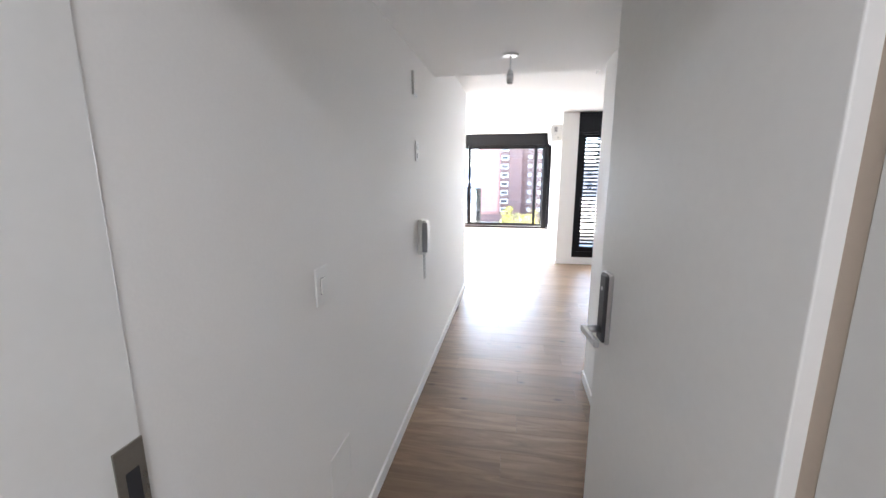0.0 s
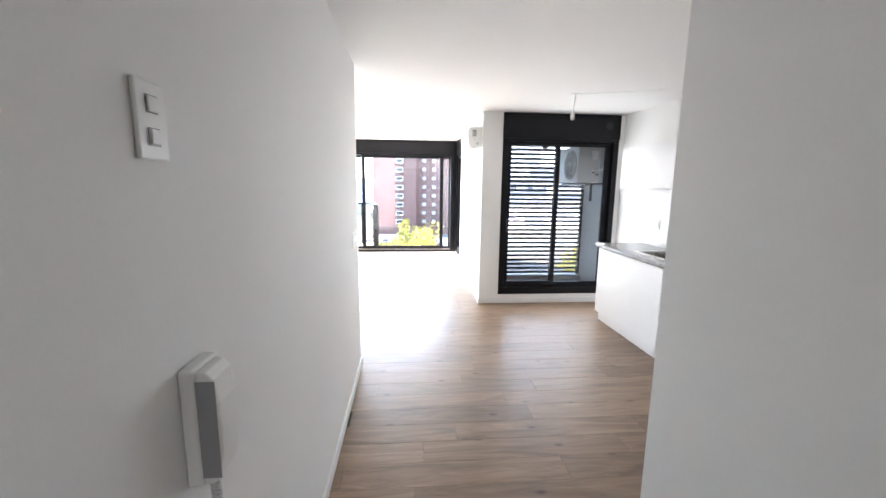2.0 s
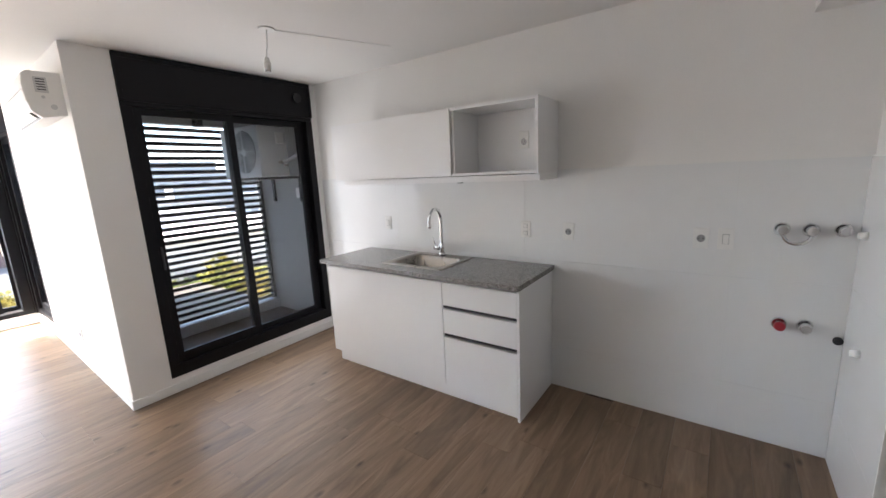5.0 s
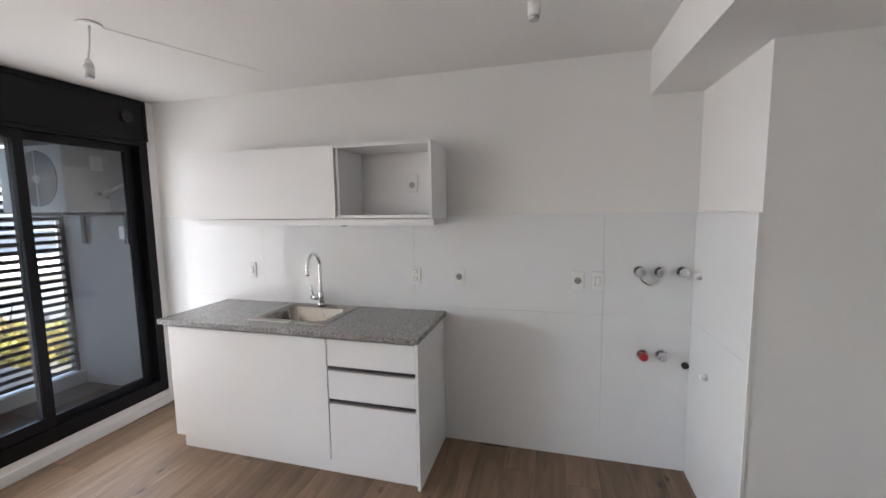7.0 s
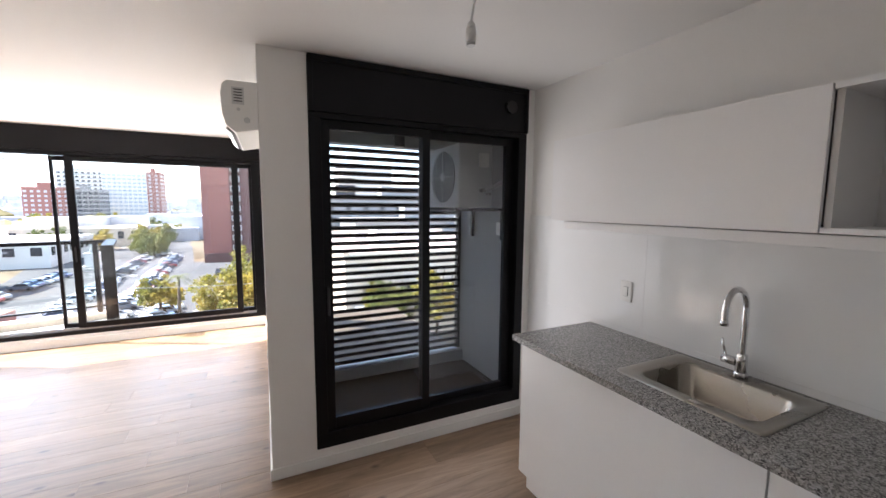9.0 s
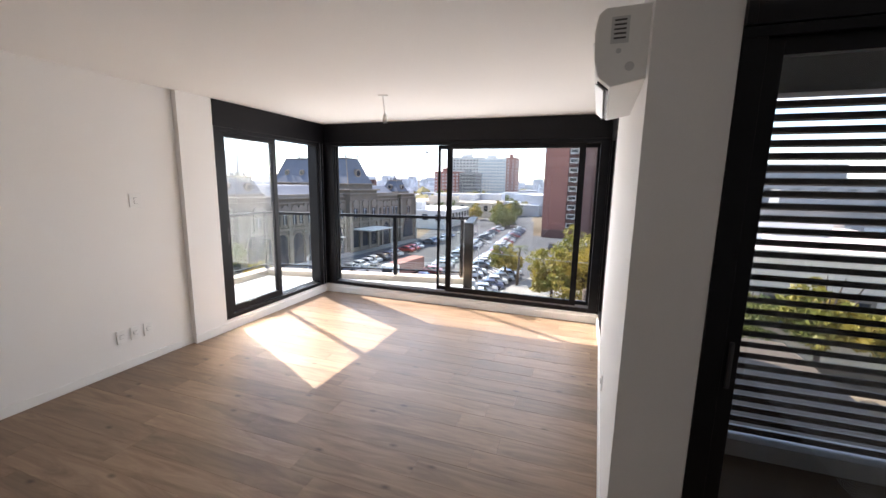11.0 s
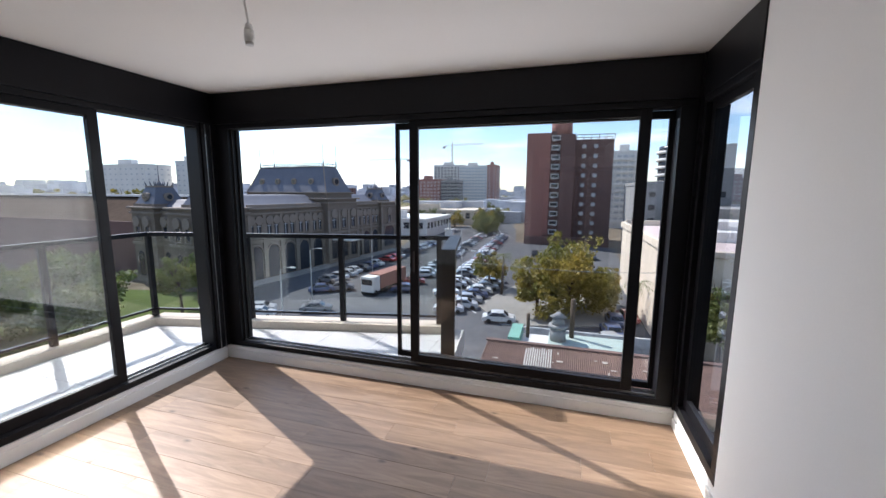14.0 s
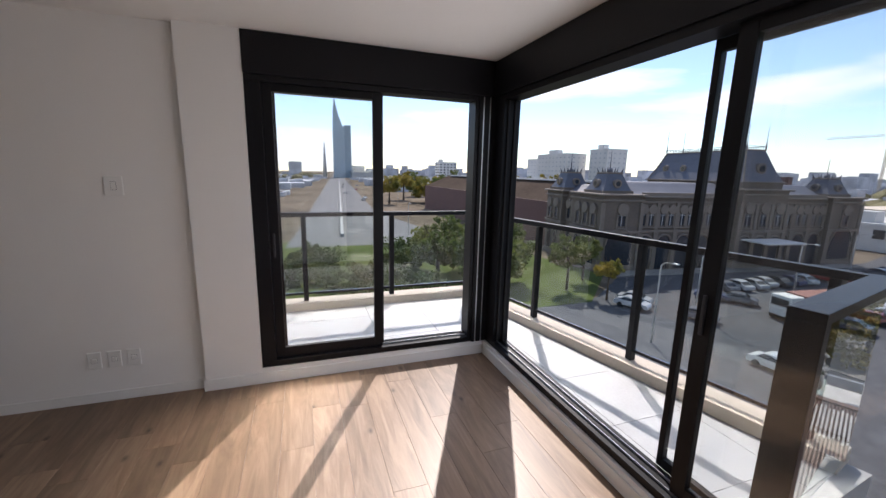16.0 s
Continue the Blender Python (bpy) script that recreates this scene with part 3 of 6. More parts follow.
def base_cabinet():
    c = tagged(empty("base_cabinet", (0, 0, 0)), "white kitchen base cabinet with a door and three drawers", "cabinet")
    x0, y0, y1 = 2.52, 3.655, 5.385
    # carcass around the open sink bay
    boxes("body", [(x0 + 0.02, XT - 0.001, y0 + 0.018, 4.20, 0.10, 0.86), (x0 + 0.02, XT - 0.001, 4.2005, y1, 0.10, 0.66),
                   (x0 + 0.02, x0 + 0.036, 4.2005, y1, 0.6605, 0.865), (x0 + 0.037, XT - 0.001, y1 - 0.018, y1, 0.6605, 0.865)], LACQ, c)
    boxes("side_panel", [(x0 - 0.0005, XT - 0.001, y0, y0 + 0.0175, 0.0, 0.868)], LACQ, c, 0.001)
    boxes("plinth", [(x0 + 0.035, x0 + 0.05, y0 + 0.018, y1 - 0.03, 0.001, 0.0995), (x0 + 0.051, XT - 0.001, y1 - 0.046, y1 - 0.03, 0.001, 0.0995)], LACQ, c)
    boxes("top_rail", [(x0 + 0.003, x0 + 0.0195, y0 + 0.018, y1, 0.852, 0.868)], EDGE, c)
    # one wide door, three drawers with shadow gaps and aluminium grips
    boxes("door", [(x0, x0 + 0.0185, 4.219, y1, 0.10, 0.846)], LACQ, c, 0.0012)
    for z0, z1 in ((0.686, 0.846), (0.487, 0.655), (0.06, 0.455)):
        boxes("drawer_front", [(x0, x0 + 0.0185, y0 + 0.0185, 4.213, z0, z1)], LACQ, c, 0.0012)
    for z in (0.6555, 0.4555):
        boxes("grip", [(x0 + 0.002, x0 + 0.019, y0 + 0.0185, 4.213, z, z + 0.009)], ALU, c)
        # Dark strip paints the shade in the recess above the grip.
        boxes("grip_recess_shade", [(x0 + 0.0165, x0 + 0.0192, y0 + 0.0185, 4.213, z + 0.0092, z + 0.030)], DARKPL, c)
    # Dark sheet behind the fronts stands in for shade in the joints.
    boxes("gap_shadow", [(x0 + 0.0188, x0 + 0.0198, y0 + 0.0185, y1 - 0.01, 0.105, 0.85)], DARKPL, c)
    return c


base_cabinet()


def worktop():
    top = tagged(empty("worktop"), "speckled grey granite worktop on the white cabinet", "worktop")
    x0, x1, y0, y1, z0, z1 = 2.478, XT - 0.0005, 3.64, 5.42, 0.8685, 0.9
    sx0, sx1, sy0, sy1 = 2.625, 2.985, 4.30, 4.785
    boxes("slab", [(x0, x1, y0, sy0, z0, z1), (x0, x1, sy1, y1, z0, z1), (x0, sx0, sy0, sy1, z0, z1), (sx1, x1, sy0, sy1, z0, z1)], GRANITE, top)
    return top


worktop()


def sink():
    s = tagged(empty("sink"), "stainless steel inset sink with a rounded bowl", "sink")
    bm = bmesh.new()
    X0, X1, Y0, Y1 = 2.59, 3.03, 4.265, 4.825

    def loop(x0, x1, y0, y1, r, z, k=6):
        pts = []
        for cx, cy, a0 in ((x1 - r, y1 - r, 0), (x0 + r, y1 - r, 90), (x0 + r, y0 + r, 180), (x1 - r, y0 + r, 270)):
            for i in range(k + 1):
                a = radians(a0 + 90 * i / k)
                pts.append(bm.verts.new((cx + r * math.cos(a), cy + r * math.sin(a), z)))
        return pts

    rings = [loop(X0, X1, Y0, Y1, 0.02, 0.9005), loop(X0, X1, Y0, Y1, 0.02, 0.906), loop(X0 + 0.008, X1 - 0.008, Y0 + 0.008, Y1 - 0.008, 0.018, 0.909),
             loop(2.645, 2.965, 4.315, 4.765, 0.06, 0.904), loop(2.65, 2.96, 4.32, 4.76, 0.06, 0.895),
             loop(2.662, 2.948, 4.332, 4.748, 0.06, 0.77), loop(2.69, 2.92, 4.36, 4.72, 0.05, 0.742), loop(2.79, 2.82, 4.525, 4.555, 0.012, 0.736)]
    for a, b in zip(rings, rings[1:]):
        n = len(a)
        for i in range(n):
            bm.faces.new((a[i], a[(i + 1) % n], b[(i + 1) % n], b[i]))
    bm.faces.new(rings[-1])
    finish("bowl", bm, STEEL, s, smooth=True)
    cyls("drain", [((2.805, 4.54, 0.7375), (0, 0, 1), 0.036, 0.03, 0.004)], CHROME, s)
    return s


sink()


def faucet():
    f = tagged(empty("faucet"), "chrome kitchen mixer tap with a swan neck", "tap")
    x, y = 3.005, 4.545
    cyls("base", [((x, y, 0.909), (0, 0, 1), 0.027, 0.024, 0.02), ((x, y, 0.929), (0, 0, 1), 0.021, 0.021, 0.075)], CHROME, f, 0.002)
    pts = [(x, y, 1.0), (x, y, 1.2)] + [(x - 0.075 + 0.075 * math.cos(a), y, 1.2 + 0.085 * math.sin(a)) for a in np.linspace(0.15, math.pi, 14)] + [(x - 0.15, y, 1.165)]
    tube("neck", pts, 0.0125, CHROME, f)
    cyls("spout", [((x - 0.15, y, 1.168), (0, 0, -1), 0.0145, 0.0145, 0.022)], CHROME, f)
    cyls("lever", [((x, y + 0.018, 0.965), (0, 1, 0), 0.019, 0.019, 0.055), ((x, y + 0.062, 0.975), (-0.25, 0.1, 1), 0.006, 0.004, 0.085)], CHROME, f)
    return f


faucet()


def wall_cabinet():
    c = tagged(empty("wall_cabinet"), "white wall cabinet with a lift-up door and an open niche", "cabinet")
    x0, y0, y1, z0, z1, t = 2.735, 3.625, 5.43, 1.51, 1.975, 0.018
    ym = 4.24
    boxes("body", [(x0, XK - 0.001, y0, y0 + t, z0 + 0.02, z1), (x0 + 0.02, XK - 0.001, ym - t, ym, z0 + 0.041, z1 - t), (x0 + 0.02, XK - 0.001, y1 - t, y1, z0 + 0.041, z1 - t),
                   (x0 + 0.001, XK - 0.001, y0 + t, ym, z1 - t, z1), (x0 + 0.02, XK - 0.001, ym, y1, z1 - t, z1),
                   (x0 + 0.001, XK - 0.001, y0 + t, ym, z0 + 0.024, z0 + 0.041), (x0 + 0.02, XK - 0.001, ym, y1, z0 + 0.024, z0 + 0.041)], LACQ, c)
    boxes("back_panel", [(XK - 0.006, XK - 0.0012, y0 + t, y1 - t, z0 + 0.041, z1 - t)], LACQ, c)
    boxes("door", [(x0 - 0.001, x0 + 0.0185, ym + 0.004, y1, z0 + 0.024, z1)], LACQ, c, 0.001)
    boxes("light_pelmet", [(x0 + 0.03, XT - 0.001, y0, 5.36, z0 - 0.02, z0 + 0.019)], LACQ, c, 0.001)
    cyls("under_light", [((2.93, 4.3, z0 - 0.021), (0, 0, -1), 0.022, 0.020, 0.012)], GREYPL, c)
    return c


wall_cabinet()


def plate(at, normal, w, h, mods, label, group="", depth=0.008):
    """A wall plate; mods: parts as (kind, x, z, w, h) on its face."""
    a = {"+x": 90, "-x": -90, "+y": 180, "-y": 0}[normal]
    name = "wall_socket" if any(m[0] == "socket" for m in mods) else ("light_switch" if mods else "blank_plate")
    p = tagged(empty(name), label, name.replace("_", " "), group)
    p.matrix_world = pose(*at, 0, 0, a)
    boxes("plate", [(-w / 2, w / 2, -depth, -0.0004, -h / 2, h / 2)], PLASTIC, p, 0.003)
    for kind, x, z, mw, mh in mods:
        if kind == "rocker":
            # Grey rim paints the shadow line around the raised rocker.
            boxes("rocker_shadow_line", [(x - mw / 2 - 0.002, x + mw / 2 + 0.002, -depth - 0.0006, -depth + 0.0002, z - mh / 2 - 0.002, z + mh / 2 + 0.002)], SOCKSHADE, p)
            boxes("rocker", [(x - mw / 2, x + mw / 2, -depth - 0.005, -depth, z - mh / 2, z + mh / 2)], PLASTIC, p, 0.002)
        else:
            cyls("socket", [((x, -depth + 0.0005, z), (0, -1, 0), mw / 2, mw / 2 * 0.92, 0.0035)], SOCKSHADE, p)
            cyls("socket_hole", [((x + dx, -depth - 0.003, z), (0, -1, 0), 0.004, 0.004, 0.0006) for dx in (-0.0095, 0.0095)], DARKPL, p, seg=8)
            boxes("socket_slot", [(x - 0.003, x + 0.003, -depth - 0.0038, -depth - 0.003, z - mh / 2 + 0.002, z - mh / 2 + 0.007)], DARKPL, p)
    return p


SW = [("rocker", 0, 0.0, 0.026, 0.05)]
plate((XL, 0.412, 1.155), "+x", 0.078, 0.122, SW, "white rocker light switch on the corridor wall", "corridor switches")
plate((XL, 1.725, 1.637), "+x", 0.074, 0.12, [("rocker", 0, 0.025, 0.026, 0.024), ("rocker", 0, -0.025, 0.026, 0.024)], "white double switch on the corridor wall", "corridor switches")
plate((XL, 4.0, 1.13), "+x", 0.074, 0.12, [("rocker", 0, 0.026, 0.026, 0.024), ("rocker", 0, -0.026, 0.026, 0.024)], "white double switch at the wall's end", "corridor switches")
plate((XL, 4.10, 1.13), "+x", 0.074, 0.12, [("rocker", 0, 0.026, 0.026, 0.024), ("rocker", 0, -0.026, 0.026, 0.024)], "white double switch at the wall's end", "corridor switches")
plate((XL, 0.486, 0.42), "+x", 0.16, 0.2, [], "white blank cover plate low on the wall", depth=0.003)
plate((XL, 1.69, 2.022), "+x", 0.1, 0.13, [], "white blank cover plate high on the wall", depth=0.012)
plate((XT, 3.848, 1.14), "-x", 0.072, 0.115, [("rocker", 0, 0.026, 0.026, 0.024), ("rocker", 0, -0.026, 0.026, 0.024)], "white switch on the kitchen tiles")
for y, z in ((3.545, 1.138), (2.805, 1.136)):
    plate((XT, y, z), "-x", 0.074, 0.115, [("socket", 0, 0, 0.042, 0.042)], "white power socket on the kitchen tiles", "kitchen sockets")
plate((XT, 2.692, 1.138), "-x", 0.074, 0.115, SW, "white rocker switch on the kitchen tiles")
plate((XT, 5.169, 1.142), "-x", 0.074, 0.115, [("rocker", 0, 0.0, 0.026, 0.05)], "white rocker switch above the worktop")
plate((XK - 0.0065, 3.86, 1.755), "-x", 0.074, 0.115, [("socket", 0, -0.012, 0.042, 0.042)], "white power socket inside the cabinet niche")
for y in (6.61, 6.72, 6.83):
    plate((XLW, y, 0.30), "+x", 0.075, 0.115, [("rocker", 0, 0, 0.03, 0.03)], "white data outlet low on the living room wall", "living room outlets")
plate((XLW, 6.84, 1.45), "+x", 0.1, 0.12, SW, "white switch on the living room wall")
plate((1.286, 7.3, 0.30), "-x", 0.075, 0.115, [("socket", 0, 0, 0.042, 0.042)], "white power socket low on the wall", depth=0.012)


def intercom():
    i = tagged(empty("intercom"), "white wall intercom handset with a coiled cord", "intercom")
    y, z = 1.775, 1.098
    boxes("base", [(XL + 0.0005, XL + 0.03, y - 0.045, y + 0.045, z - 0.115, z + 0.115)], PLASTIC, i, 0.006)
    bm = bmesh.new()
    prof = [(0.0302, 0.112), (0.048, 0.110), (0.060, 0.095), (0.067, 0.05), (0.069, 0.0), (0.067, -0.05), (0.060, -0.095), (0.048, -0.110), (0.0302, -0.112)]
    lo = [bm.verts.new((XL + a + 0.0005, y - 0.044, z + b)) for a, b in prof]
    hi = [bm.verts.new((XL + a + 0.0005, y + 0.030, z + b)) for a, b in prof]
    bm.faces.new(lo)
    bm.faces.new(hi)
    for k in range(len(prof)):
        bm.faces.new((lo[k], lo[(k + 1) % len(prof)], hi[(k + 1) % len(prof)], hi[k]))
    finish("handset", bm, PLASTIC, i, 0.005)
    # Grey strip puts the shade on the handset's side into the colour.
    boxes("handset_side_shade", [(XL + 0.0304, XL + 0.0635, y - 0.0452, y - 0.0445, z - 0.095, z + 0.095)], SOCKSHADE, i)
    pts = [(XL + 0.035 + 0.007 * math.cos(a * 1.9), y - 0.015 + 0.007 * math.sin(a * 1.9) + 0.0002 * a, z - 0.115 - 0.0027 * a) for a in np.linspace(0, 62, 180)]
    tube("cord", pts, 0.0028, GREYPL, i)
    return i


intercom()


def valve(y, z, colour, label):
    v = tagged(empty("water_valve"), label, "water valve", "kitchen water valves")
    cyls("flange", [((XT - 0.0005, y, z), (-1, 0, 0), 0.034, 0.03, 0.008)], CHROME, v)
    cyls("stem", [((XT - 0.008, y, z), (-1, 0, 0), 0.014, 0.014, 0.03)], CHROME, v)
    cyls("knob", [((XT - 0.038, y, z), (-1, 0, 0), 0.026, 0.022, 0.022)], colour, v, 0.002)
    return v


valve(2.465, 1.203, CHROME, "chrome water valve on the kitchen tiles")
valve(2.354, 1.201, CHROME, "chrome water valve on the kitchen tiles")
valve(2.240, 1.205, CHROME, "chrome stopcock near the kitchen corner")
valve(2.433, 0.702, RED, "red-knobbed hot water valve")
valve(2.332, 0.708, CHROME, "chrome cold water valve")
pipe = tagged(tube("connecting_pipe", [(XT - 0.045, 2.465 - 0.1114 * (0.5 - 0.5 * math.cos(a)), 1.19 - 0.055 * math.sin(a)) for a in np.linspace(0, math.pi, 12)], 0.009, CHROME), "chrome pipe joining two valves", "pipe")
tagged(cyls("drain_outlet", [((XT - 0.0005, 2.205, 0.655), (-1, 0, 0), 0.02, 0.02, 0.012), ((XT - 0.012, 2.205, 0.655), (-1, 0, 0), 0.015, 0.015, 0.006)], DARKPL), "small dark drain outlet in the tiles", "drain")
for x, z in ((2.95, 1.2), (2.8, 0.70)):
    tagged(cyls("pipe_cap", [((x, 2.1845, z), (0, 1, 0), 0.018, 0.014, 0.03)], PLASTIC), "small white pipe cap on the side wall", "pipe cap", "pipe caps")


def pendant(x, y, z, drop, tilt=0.0, wire=None):
    p = tagged(empty("lamp_socket"), "bare lamp holder hanging on a short white cord", "lamp holder", "lamp holders")
    p.location = (x, y, z)
    cyls("ceiling_rose", [((0, 0, -0.0005), (0, 0, -1), 0.048, 0.044, 0.008)], PLASTIC, p)
    tube("cord", [(0, 0, -0.008), (tilt * 0.3, 0, -drop * 0.5), (tilt, 0, -drop)], 0.0045, PLASTIC, p)
    cyls("holder", [((tilt, 0, -drop), (0, 0, -1), 0.012, 0.02, 0.025), ((tilt, 0, -drop - 0.025), (0, 0, -1), 0.02, 0.021, 0.045)], PLASTIC, p)
    cyls("screw_rim", [((tilt, 0, -drop - 0.07), (0, 0, -1), 0.017, 0.016, 0.012)], GREYPL, p)
    if wire:
        tube("ceiling_wire", [(0, 0, -0.004), (wire[0], wire[1], -0.004)], 0.002, PLASTIC, p)
    return p


pendant(0.46, 1.85, HS, 0.085)
pendant(1.965, 5.0, H, 0.165, -0.02, (0.75, -0.31))
pendant(1.965, 3.03, H, 0.165)
pendant(-0.77, 7.97, H, 0.165, 0.02)


def indoor_ac():
    a = tagged(empty("air_conditioner"), "white split air conditioner indoor unit on the wall", "air conditioner")
    a.matrix_world = pose(1.2515, 6.13, -0.062, 0, 0, -1.86)
    # profile across the depth: x is out from the wall, towards the room
    prof = [(0.0, 2.335), (-0.15, 2.335), (-0.175, 2.315), (-0.185, 2.26), (-0.18, 2.16), (-0.165, 2.10), (-0.12, 2.062), (0.0, 2.085)]
    bm = bmesh.new()
    lo = [bm.verts.new((p, 0.0, q)) for p, q in prof]
    hi = [bm.verts.new((p, 0.80, q)) for p, q in prof]
    bm.faces.new(lo)
    bm.faces.new(hi)
    for k in range(len(prof)):
        bm.faces.new((lo[k], lo[(k + 1) % len(prof)], hi[(k + 1) % len(prof)], hi[k]))
    finish("housing", bm, PLASTIC, a, 0.006)
    # the outlet in the sloping front edge, with its flap a little open
    flap = Matrix.Translation((-0.143, 0, 2.0805)) @ pose(0, 0, 0, 0, 40.2, 0)
    bm = bmesh.new()
    add_box(bm, -0.026, 0.026, 0.05, 0.75, -0.0035, 0.0, flap)
    finish("outlet_slot", bm, DARKPL, a)
    bm = bmesh.new()
    add_box(bm, -0.030, 0.012, 0.055, 0.745, -0.013, -0.008, flap)
    finish("flap", bm, PLASTIC, a, 0.002)
    bm = bmesh.new()
    for k in range(16):
        add_box(bm, -0.02, 0.024, 0.07 + k * 0.044, 0.074 + k * 0.044, -0.006, -0.0036, flap)
    tagged(finish("vane", bm, GREYPL, a), kind="stuff")
    boxes("seam", [(-0.1875, -0.1835, 0.02, 0.78, 2.222, 2.226)], GREYPL, a)
    boxes("label", [(-0.13, -0.07, -0.0015, -0.0002, 2.21, 2.30)], GREYPL, a)
    boxes("label_lines", [(-0.12, -0.08, -0.0022, -0.0016, z, z + 0.006) for z in (2.225, 2.24, 2.255, 2.27, 2.285)], DARKPL, a)
    for bx, bz, br in ((-0.10, 2.185, 0.009), (-0.06, 2.13, 0.016)):
        cyls("badge", [((bx, -0.0002, bz), (0, -1, 0), br, br, 0.0012)], GREYPL, a)
    return a


indoor_ac()

# ---- service terrace ----
structure(boxes("floor_terrace", [(1.48, 3.3, 6.19, 7.42, -0.2, -0.02)], TERRA), "pale grey tiled service terrace floor", "floor")
structure(boxes("wall_terrace_east", [(3.16, 3.3, 6.19, 7.42, -0.02, 2.7)], LGREY), "grey rendered terrace wall", "wall")
structure(boxes("terrace_kerb", [(1.48, 3.16, 7.22, 7.42, -0.02, 0.10)], CONC), "grey concrete kerb at the terrace edge", "kerb")
structure(boxes("ceiling_terrace", [(1.5, 3.4, 6.2, 7.5, 2.42, 2.6)], LGREY), "grey terrace ceiling", "ceiling")
structure(boxes("terrace_beam", [(1.48, 3.16, 7.24, 7.40, 2.16, 2.42)], LGREY), "grey beam over the louvre screen", "beam")
structure(boxes("floor_drain", [(2.72, 2.82, 6.5, 6.6, -0.0195, -0.0165)], STEEL, bevel=0.001), "small steel floor drain", "drain")
louvre = structure(boxes("louvre_screen", [(1.482, 1.52, 7.29, 7.34, 0.101, 2.159), (3.12, 3.158, 7.29, 7.34, 0.101, 2.159)], BLACK), "black aluminium louvre screen closing the terrace", "louvre")
slat_proto = None
for k in range(29):
    z = 0.135 + k * 0.0705
    if slat_proto is None:
        slat_proto = boxes("slat", [(1.52, 3.12, -0.014, 0.014, -0.017, 0.017)], BLACK, louvre)
    else:
        s = new("slat", slat_proto.data)
        s.parent = louvre
    (slat_proto if k == 0 else s).matrix_world = pose(0, 7.30, z, -18, 0, 0)


def outdoor_unit():
    u = tagged(empty("outdoor_unit"), "white air conditioner outdoor unit on wall brackets", "air conditioner")
    x0, x1, y0, y1, z0, z1 = 2.66, 2.97, 6.42, 7.12, 1.60, 2.10
    boxes("casing", [(x0, x1, y0, y1, z0, z1)], GREYPL, u, 0.012)
    yc, zc = y0 + 0.27, (z0 + z1) / 2
    cyls("fan_recess", [((x0 - 0.0004, yc, zc), (-1, 0, 0), 0.21, 0.21, 0.002)], DARKPL, u, seg=40)
    for r in np.arange(0.03, 0.215, 0.0165):
        tube("grille_ring", [(x0 - 0.012, yc + r * math.cos(a), zc + r * math.sin(a)) for a in np.linspace(0, 2 * math.pi, 36)[:-1]], 0.0022, GREYPL, u, True)
    cyls("grille_hub", [((x0 - 0.004, yc, zc), (-1, 0, 0), 0.035, 0.03, 0.012)], GREYPL, u)
    boxes("grille_spoke", [(x0 - 0.013, x0 - 0.009, yc - 0.21, yc + 0.21, zc - 0.003, zc + 0.003), (x0 - 0.013, x0 - 0.009, yc - 0.003, yc + 0.003, zc - 0.21, zc + 0.21)], GREYPL, u)
    boxes("rib", [(x0 + 0.02, x1 - 0.16, y0 - 0.004, y0, z, z + 0.012) for z in np.arange(z0 + 0.06, z1 - 0.06, 0.045)], GREYPL, u)
    boxes("valve_cover", [(x1 - 0.13, x1 - 0.05, y0 - 0.03, y0, z0 + 0.32, z0 + 0.43)], PLASTIC, u, 0.008)
    cyls("valve", [((x1 - 0.10, y0, z0 + 0.14), (0, -1, 0), 0.02, 0.016, 0.05), ((x1 - 0.05, y0, z0 + 0.11), (0, -1, 0), 0.016, 0.013, 0.05)], STEEL, u)
    tube("refrigerant_pipe", [(x1 - 0.10, y0 - 0.05, z0 + 0.14), (x1 - 0.02, y0 - 0.075, z0 + 0.17), (x1 + 0.08, y0 - 0.06, z0 + 0.22), (3.158, y0 - 0.03, z0 + 0.24)], 0.017, GREYPL, u)
    for yb in (y0 + 0.08, y1 - 0.11):
        boxes("bracket", [(x0 + 0.02, 3.159, yb, yb + 0.03, z0 - 0.03, z0 - 0.001), (3.13, 3.159, yb, yb + 0.03, z0 - 0.28, z0 - 0.03)], BLACK, u)
    return u


outdoor_unit()
tagged(boxes("terrace_socket", [(3.135, 3.1595, 6.52, 6.60, 1.36, 1.47)], PLASTIC, bevel=0.004), "white weatherproof socket on the terrace wall", "socket")
spot = tagged(empty("terrace_lamp"), "small black cylindrical ceiling lamp, unlit", "ceiling lamp")
cyls("shade", [((2.31, 6.8, 2.4195), (0, 0, -1), 0.045, 0.045, 0.33)], BLACK, spot)
cyls("rim", [((2.31, 6.8, 2.0894), (0, 0, -1), 0.04, 0.038, 0.004)], GREYPL, spot)

# ---- balcony ----
BC = [(-4.30, 6.2), (-4.30, 10.03), (-0.52, 10.88), (-0.38, 9.61), (-2.70, 9.61), (-2.70, 6.2)]
bm = bmesh.new()
add_prism(bm, BC, -0.25, -0.012)
balcony = structure(finish("balcony_floor", bm, CONC), "pale tiled balcony floor wrapping the corner", "balcony")
structure(boxes("wall_balcony_end", [(-4.3, -2.7, 6.05, 6.2, -0.25, 2.6)], RENDW), "white wall at the balcony's end", "wall")


def along(p, q, w0, w1, z0, z1, m=None, bmx=None):
    """A bar from p to q in plan, from w0 to w1 to the left of its line."""
    d = Vector((q[0] - p[0], q[1] - p[1], 0))
    mat = Matrix.Translation((p[0], p[1], 0)) @ Matrix.Rotation(math.atan2(d.y, d.x), 4, "Z")
    add_box(bmx, 0, d.length, w0, w1, z0, z1, mat)


